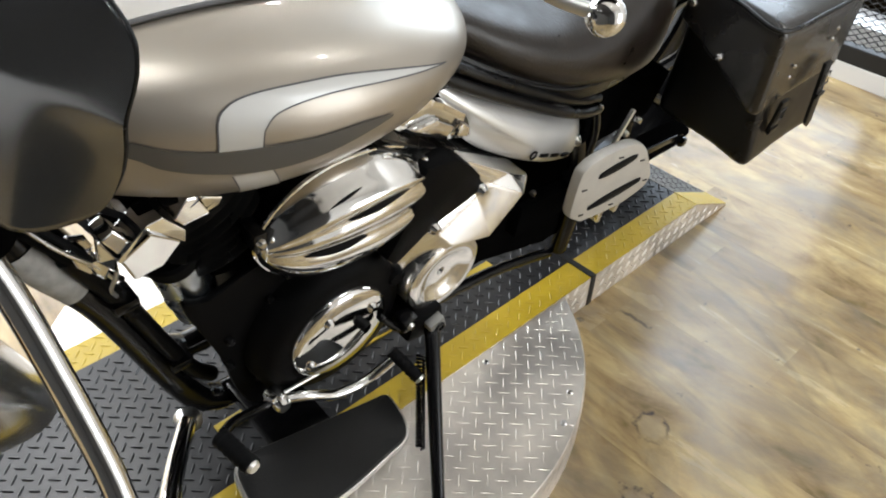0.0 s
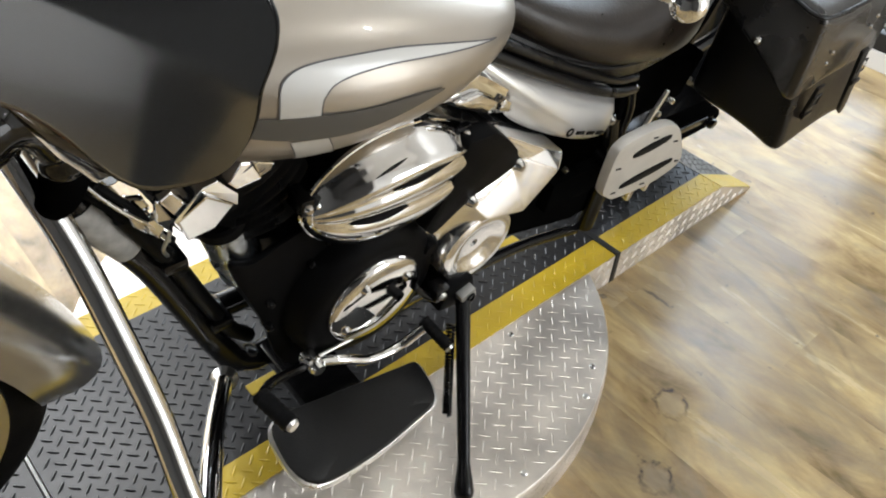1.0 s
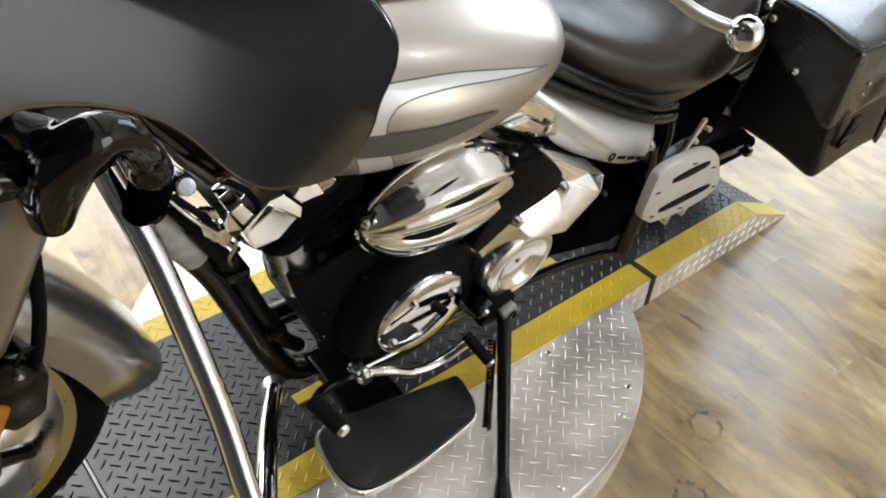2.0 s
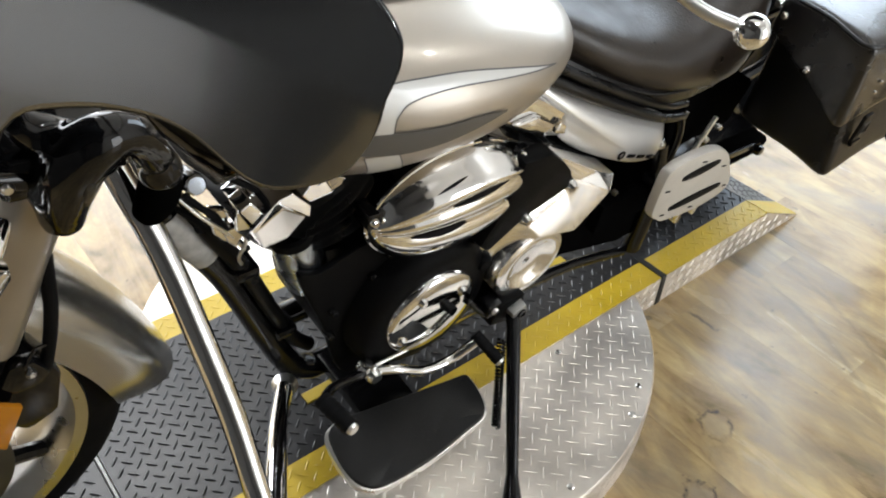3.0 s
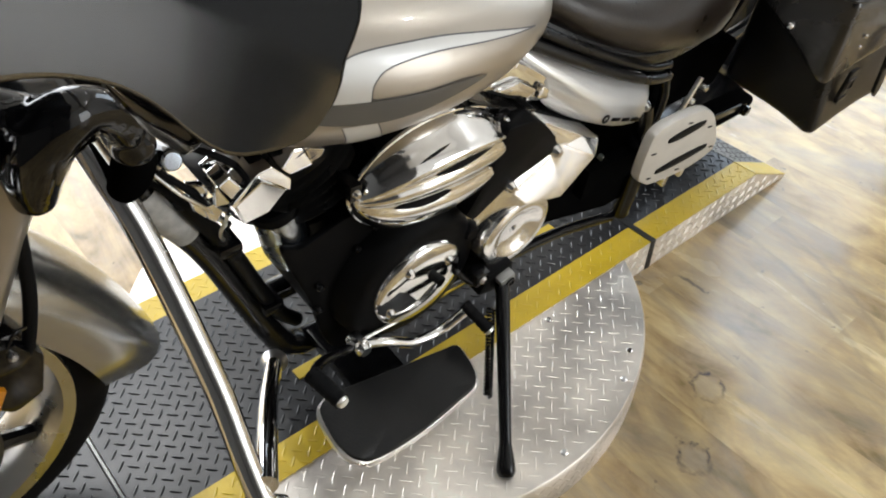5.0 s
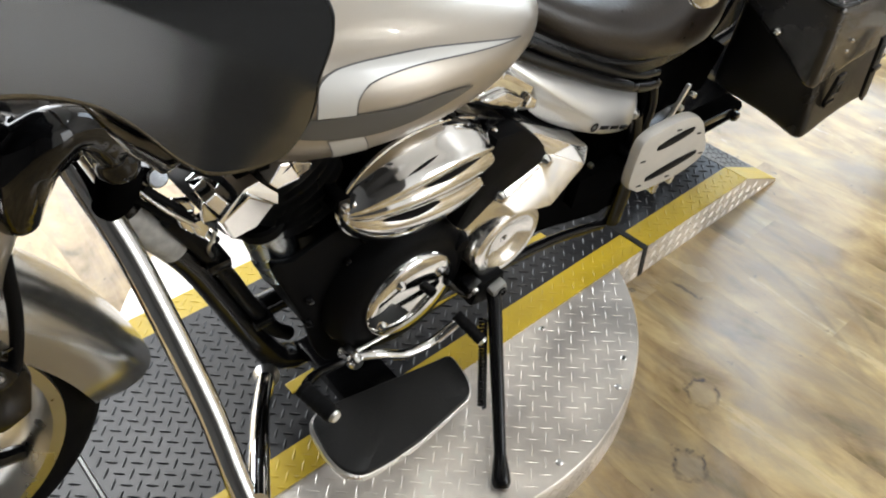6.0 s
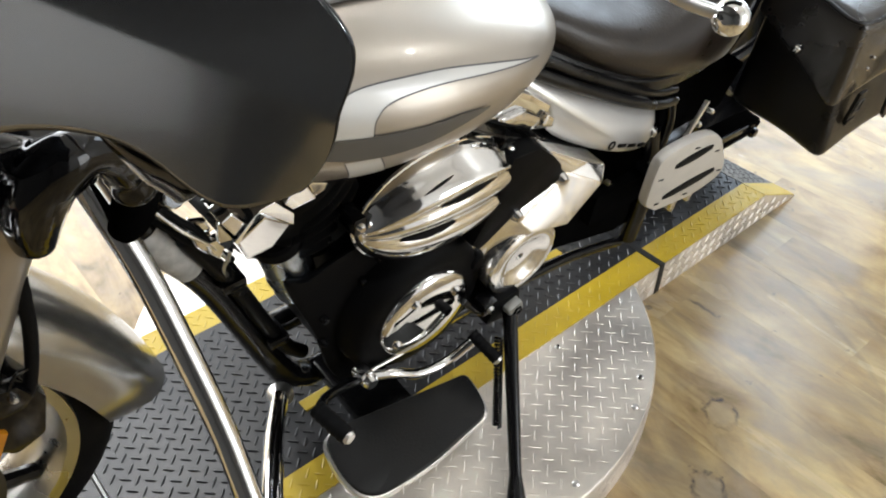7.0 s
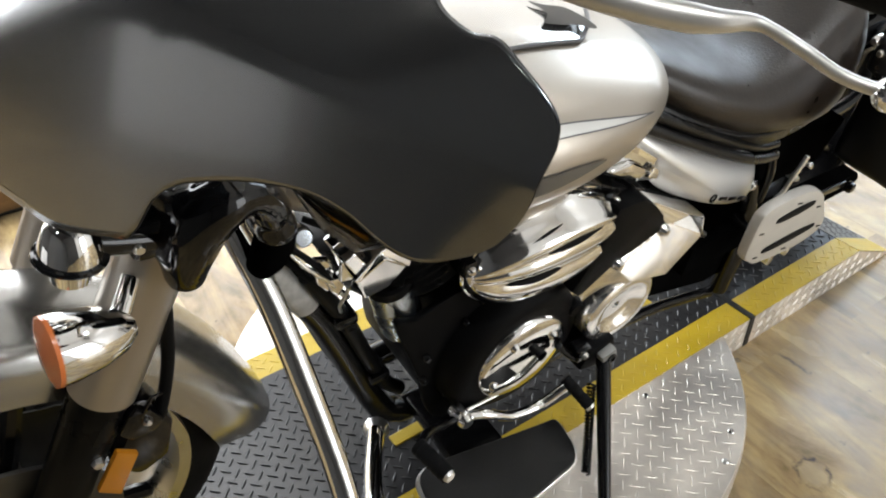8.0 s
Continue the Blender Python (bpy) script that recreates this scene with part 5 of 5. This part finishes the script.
def passenger_board():
    out = [(0.569, 0.374), (0.594, 0.360), (0.699, 0.341), (0.765, 0.346), (0.784, 0.360), (0.779, 0.385), (0.744, 0.438), (0.718, 0.470), (0.684, 0.493), (0.638, 0.506), (0.572, 0.510), (0.544, 0.503), (0.534, 0.486), (0.537, 0.418), (0.546, 0.392)]
    board = part("passenger_footboard", prism(closed_curve(out, 4), -0.274, -0.254, 0.006), BOARDPAINT, BIKE, "folded-up off-white passenger footboard with dark rubber inserts")
    for x0, z0, x1, z1 in ((0.588, 0.466, 0.694, 0.463), (0.588, 0.394, 0.742, 0.386)):
        slot = [(x0 + (x1 - x0) * t, (z0 + (z1 - z0) * t) + s * 0.0095 * math.sin(math.pi * (0.04 + 0.92 * t)) ** 0.4) for s, ts in ((1, range(0, 13)), (-1, range(12, -1, -1))) for t in (q / 12 for q in ts)]
        part("rubber_insert", prism(slot, -0.2765, -0.268, 0.001), RUBBER, board, "dark rubber insert")
    for x, z in ((0.556, 0.452), (0.640, 0.484), (0.722, 0.440), (0.668, 0.362), (0.766, 0.372), (0.574, 0.386)):
        part("slit", prism([(x - 0.007, z + 0.003), (x + 0.007, z - 0.001), (x + 0.007, z - 0.004), (x - 0.007, z)], -0.2752, -0.268, 0), RUBBER, board)
    for x in (0.650, 0.700):
        part("hinge", prism([(x, 0.362), (x + 0.014, 0.361), (x + 0.012, 0.318), (x + 0.002, 0.318)], -0.270, -0.244, 0.003), SATIN, board)
    part("mount", tube([(0.680, -0.255, 0.320), (0.690, -0.15, 0.330)], 0.012, 10, 0), FRAME, board)


def saddlebag():
    bag = new("saddlebag")
    bag.parent = BIKE
    bag["label"] = "black leather saddlebag with buckled straps"
    body = box((0.880, -0.392, 0.430), (1.130, -0.185, 0.665), 0.022, 4)
    bmesh.ops.subdivide_edges(body, edges=[e for e in body.edges if e.calc_length() > 0.1], cuts=5, use_grid_fill=True)
    for v in body.verts:
        k = (v.co.z - 0.425) / 0.245
        v.co.x -= 0.016 * k if v.co.x < 1.0 else 0
        v.co.y += 0.040 * k * min(1.0, max(0.0, (-0.20 - v.co.y) / 0.17))
        v.co += Vector((0.006, 0.004, 0.006)) * noise.noise(v.co * 9)
    part("body", body, LEATHER, bag)
    lid = box((0.846, -0.408, 0.548), (1.142, -0.178, 0.702), 0.018, 4)
    bmesh.ops.subdivide_edges(lid, edges=[e for e in lid.edges if e.calc_length() > 0.1], cuts=7, use_grid_fill=True)
    for v in lid.verts:
        s = min(1.0, max(0.0, (v.co.y + 0.390) / 0.20))
        if v.co.x < 1.10:
            v.co.z += 0.085 * s * max(0.0, 1 - (v.co.z - 0.548) / 0.15)
        v.co.z += 0.012 * (1 - ((v.co.y + 0.28) / 0.13) ** 2) if v.co.z > 0.69 else 0
        v.co.y += (0.030 + 0.016 * (v.co.z - 0.548) / 0.154) * min(1.0, max(0.0, (-0.20 - v.co.y) / 0.17))
        v.co += Vector((0.004, 0.004, 0.005)) * noise.noise(v.co * 8)
    part("lid", lid, LID, bag, "glossy black leather lid")
    part("piping", tube([(0.850, -0.185, 0.706), (0.846, -0.270, 0.709), (0.850, -0.352, 0.700), (0.990, -0.362, 0.700), (1.135, -0.360, 0.698)], 0.0042, 8, 6), LEATHER, bag, "black leather piping")
    part("frame_bolt", lathe([(0, 0.010), (0.006, 0.010), (0.009, 0.004), (0.010, -0.01)], (0.842, -0.180, 0.690), (-1, -0.180, 0.690), 12), CHROME, bag)
    for y, z in ((-0.276, 0.612), (-0.196, 0.672)):
        part("rivet", lathe([(0, 0.007), (0.005, 0.006), (0.008, 0.002), (0.008, -0.01)], (0.845, y, z), (-1, y, z), 14), CHROME, bag)
    for x, top, low, lift in ((0.912, 0.562, 0.486, 0.0), (1.030, 0.600, 0.470, 0.022)):
        st = part("strap", prism([(x, top), (x + 0.026, top), (x + 0.025, low + 0.012), (x + 0.013, low), (x + 0.001, low + 0.012)], -0.390, -0.383, 0.002, lift=lambda u, v, top=top, lift=lift: -lift * (top - v) / 0.13), LEATHER, bag)
        part("buckle", tube([(x + 0.001, -0.3915 - lift * 0.2, top - 0.018), (x + 0.025, -0.3915 - lift * 0.2, top - 0.018), (x + 0.025, -0.3915 - lift * 0.35, top - 0.040), (x + 0.001, -0.3915 - lift * 0.35, top - 0.040), (x + 0.001, -0.3915 - lift * 0.2, top - 0.018)], 0.0018, 8, 0), DARKENED_STEEL, st, "dark steel buckle")
        part("keeper", box((x - 0.001, -0.3935 - lift * 0.5, top - 0.066), (x + 0.027, -0.386 - lift * 0.4, top - 0.056), 0.002), LEATHER, st)
        for z in (top + 0.060, top + 0.038):
            part("stud", lathe([(0, 0.004), (0.003, 0.003), (0.004, 0.0)], (x + 0.013, -0.372, z), (x + 0.013, -1, z), 10), CHROME, bag)


def footboard():
    out = closed_curve([(-0.088, -0.250), (-0.078, -0.212), (-0.056, -0.200), (-0.030, -0.202), (0.060, -0.219), (0.170, -0.239), (0.192, -0.243), (0.198, -0.254), (0.193, -0.290), (0.182, -0.318), (0.165, -0.331), (0.130, -0.336), (0.038, -0.345), (-0.050, -0.340), (-0.080, -0.322), (-0.090, -0.290)], 5)
    bm = bmesh.new()
    a = [bm.verts.new((x, y, 0.150)) for x, y in out]
    b = [bm.verts.new((x, y, 0.134)) for x, y in out]
    bm.faces.new(a)
    bm.faces.new(b[::-1])
    for i in range(len(a)):
        j = (i + 1) % len(a)
        bm.faces.new((a[i], a[j], b[j], b[i]))
    bmesh.ops.recalc_face_normals(bm, faces=bm.faces)
    board = part("footboard", bevel(bm, 0.004), SATIN, BIKE, "rider footboard with black rubber mat and silver rim")
    bm = bmesh.new()
    c = (0.06, -0.278)
    rows = [[(c[0] + (x - c[0]) * k, c[1] + (y - c[1]) * k, z) for x, y in out] for k, z in ((0.965, 0.148), (0.955, 0.156), (0.93, 0.158), (0.5, 0.158), (0.0, 0.158))]
    part("rubber_mat", grid(rows, closed_v=True), MAT_RUBBER, board, "black rubber mat")
    part("mount", box((0.00, -0.24, 0.110), (0.10, -0.06, 0.138), 0.006), FRAME, board)


def shifter():
    lever = part("shift_lever", tube([(-0.010, -0.205, 0.268), (0.011, -0.200, 0.250), (0.055, -0.215, 0.240), (0.100, -0.225, 0.213), (0.155, -0.230, 0.205), (0.205, -0.235, 0.228)], 0.0085, 12), CHROME, BIKE, "chrome heel-toe shift lever")
    part("toe_arm", tube([(-0.104, -0.245, 0.336), (-0.075, -0.222, 0.305), (-0.030, -0.206, 0.270), (-0.006, -0.204, 0.262)], 0.0075, 10), FRAME, lever, "black toe arm")
    part("pivot", lathe([(0, 0.018), (0.010, 0.018), (0.014, 0.010), (0.014, -0.02)], (0.011, -0.200, 0.250), (0.011, -1, 0.250), 16), CHROME, lever)
    for p, q in (((-0.112, -0.248, 0.339), (-0.103, -0.310, 0.341)), ((0.212, -0.225, 0.236), (0.226, -0.280, 0.212))):
        thick = 0.0128 if p[0] < 0 else 0.0105
        peg = part("rubber_peg", tube([Vector(p).lerp(Vector(q), k / 16) for k in range(17)], lambda t: thick + 0.0008 * math.sin(t * 38), 18, 0), RUBBER, lever)
        d = (Vector(q) - Vector(p)).normalized()
        part("peg_tip", lathe([(0.0, 0.006), (0.008, 0.005), (0.010, 0.0), (0.010, -0.002)], q, Vector(q) + d, 14), SATIN, peg)
    part("shift_rod", tube([(-0.056, -0.195, 0.252), (0.020, -0.195, 0.252), (0.089, -0.195, 0.246)], 0.003, 8), SATIN, lever)


def side_stand():
    p, f = Vector((0.291, -0.232, 0.254)), Vector((0.131, -0.464, 0.0785))
    pts = [p, p.lerp(f, 0.35), p.lerp(f, 0.7), p.lerp(f, 0.93), f]
    leg = part("side_stand", tube(pts, lambda t: 0.0105 + 0.006 * max(0.0, math.sin(math.pi * (t - 0.62) / 0.42)) if t > 0.62 else 0.0105 + 0.003 * (1 - t / 0.62), 14), FRAME, BIKE, "black side stand, folded out")
    block = box((-0.016, -0.010, -0.016), (0.016, 0.012, 0.018), 0.004)
    bmesh.ops.rotate(block, verts=block.verts, cent=(0, 0, 0), matrix=Matrix.Rotation(radians(-18), 3, "Y"))
    bmesh.ops.translate(block, verts=block.verts, vec=p + Vector((0.002, -0.004, 0.004)))
    part("pivot_block", block, CASTING, leg, "grey cast pivot block")
    part("pivot_bolt", lathe([(0.0, -0.004), (0.005, -0.004), (0.006, 0.004), (0.009, 0.004), (0.010, 0.0), (0.010, -0.01)], p + Vector((0.004, -0.014, 0.006)), p + Vector((0.004, -1, 0.106)), 12), FRAME, leg)
    part("pivot_lug", lathe([(0, 0.006), (0.019, 0.006), (0.022, 0.002), (0.022, -0.03)], p + Vector((0.004, 0.010, 0.010)), p + Vector((0.004, -1, 0.11)), 20), FRAME, leg)
    part("stand_switch", box((0.232, -0.226, 0.262), (0.262, -0.196, 0.290), 0.005), FRAME, BIKE, "black side stand switch")
    part("switch_bolt", lathe([(0, 0.006), (0.005, 0.006), (0.007, 0.002), (0.007, -0.01)], (0.246, -0.226, 0.277), (0.246, -1, 0.277), 10), SATIN, BIKE)
    part("linkage_arm", tube([(0.205, -0.200, 0.300), (0.232, -0.214, 0.268), (0.262, -0.222, 0.258)], 0.006, 10), FRAME, BIKE, "black linkage arm")
    part("stand_bracket", prism([(0.255, 0.285), (0.310, 0.290), (0.320, 0.245), (0.290, 0.225), (0.240, 0.240)], -0.230, -0.150, 0.006), ENGINE, BIKE)
    a, b = Vector((0.254, -0.252, 0.222)), Vector((0.197, -0.338, 0.100))
    coil = []
    d = (b - a).normalized()
    u = d.orthogonal().normalized()
    w = d.cross(u)
    for k in range(261):
        t = k / 260
        ang = t * 2 * math.pi * 26
        coil.append(a.lerp(b, t) + (u * math.cos(ang) + w * math.sin(ang)) * 0.0066)
    part("return_spring", tube(coil, 0.0026, 6, 0), FRAME, BIKE, "black coil return spring")


fuel_tank()
front_end()
fairing()
controls()
engine_guard()
frame_parts()
engine()
air_cleaner()
drive_cover()
side_cover()
rear_struts()
seat()
rear_end()
passenger_board()
saddlebag()
footboard()
shifter()
side_stand()


# ---------------------------------------------------------------- things behind the motorcycle
def mesh_rack(x, y0, y1):
    """A low rack: white kick board, dark rail, black expanded-metal panel."""
    rack = empty("display_rack", "black expanded-metal display rack on a white kick board", "rack", pose(x, 0, 0))
    part("kick_board", box((0.0, y0, 0.0), (0.05, y1, 0.062), 0.003), WALLPAINT, rack, "white kick board", smooth=False)
    part("rail", box((0.004, y0, 0.0625), (0.046, y1, 0.120), 0.004), MESHSTEEL, rack, "black steel rail", smooth=False)
    part("top_rail", box((0.008, y0, 1.10), (0.042, y1, 1.15), 0.004), MESHSTEEL, rack, smooth=False)
    for y in (y0, y1 - 0.03):
        part("post", box((0.010, y, 0.1205), (0.040, y + 0.03, 1.0995), 0.003), MESHSTEEL, rack, smooth=False)
    bm = bmesh.new()
    w, h, t = 0.034, 0.020, 0.0017
    ny, nz = int((y1 - y0 - 0.06) / w), 46
    for i in range(ny):
        for j in range(nz):
            yc, zc = y0 + 0.03 + (i + 0.5) * w, 0.122 + (j + 0.5) * h
            for p, q in (((-w / 2, 0), (0, h / 2)), ((0, h / 2), (w / 2, 0)), ((w / 2, 0), (0, -h / 2)), ((0, -h / 2), (-w / 2, 0))):
                d = Vector((0, q[0] - p[0], q[1] - p[1])).normalized()
                nrm = Vector((0, -d.z, d.y)) * t
                a, e = Vector((0.025, yc + p[0], zc + p[1])), Vector((0.025, yc + q[0], zc + q[1]))
                k = Vector((0.0015, 0, 0))
                f = [bm.verts.new(v) for v in (a - nrm + k, e - nrm + k, e + nrm - k, a + nrm - k)]
                bm.faces.new(f)
    tagged(part("expanded_mesh", bm, MESHSTEEL, rack, "black diamond mesh", smooth=False), kind="stuff")


def plinth():
    base = empty("wooden_plinth", "low brown wooden display plinth with a dark base", "plinth", pose(-1.2, 1.55, 0))
    part("base", box((-0.80, -0.28, 0.0), (0.80, 0.28, 0.020), 0.002), TAPE, base, "dark recessed base", smooth=False)
    part("top", box((-0.82, -0.30, 0.0205), (0.82, 0.30, 0.10), 0.004), PLINTHWOOD, base, "brown wooden top", smooth=False)


mesh_rack(2.32, -1.0, 0.9)
plinth()


# ---------------------------------------------------------------- floor planks
def planks():
    me = bpy.data.meshes.new("plank")
    bm = box((-0.0899, -0.6097, -0.010), (0.0899, 0.6097, 0.0), 0)
    bm.to_mesh(me)
    bm.free()
    me.materials.append(PLANK)
    ground = bpy.data.objects["floor"]
    x, k = ROOM_X[0] + 0.09, 0
    while x < ROOM_X[1]:
        y = ROOM_Y[0] - 0.6 + random.random() * 0.9
        while y < ROOM_Y[1] + 0.6:
            lo, hi = max(y - 0.6097, ROOM_Y[0]), min(y + 0.6097, ROOM_Y[1])
            if hi - lo > 0.02:
                ob = new("plank", me)
                ob.parent = ground
                ob.location = (x, (lo + hi) / 2, 0.0)
                ob.scale = (1, (hi - lo) / 1.2194, 1)
            y += 1.2195
        x += 0.180


planks()
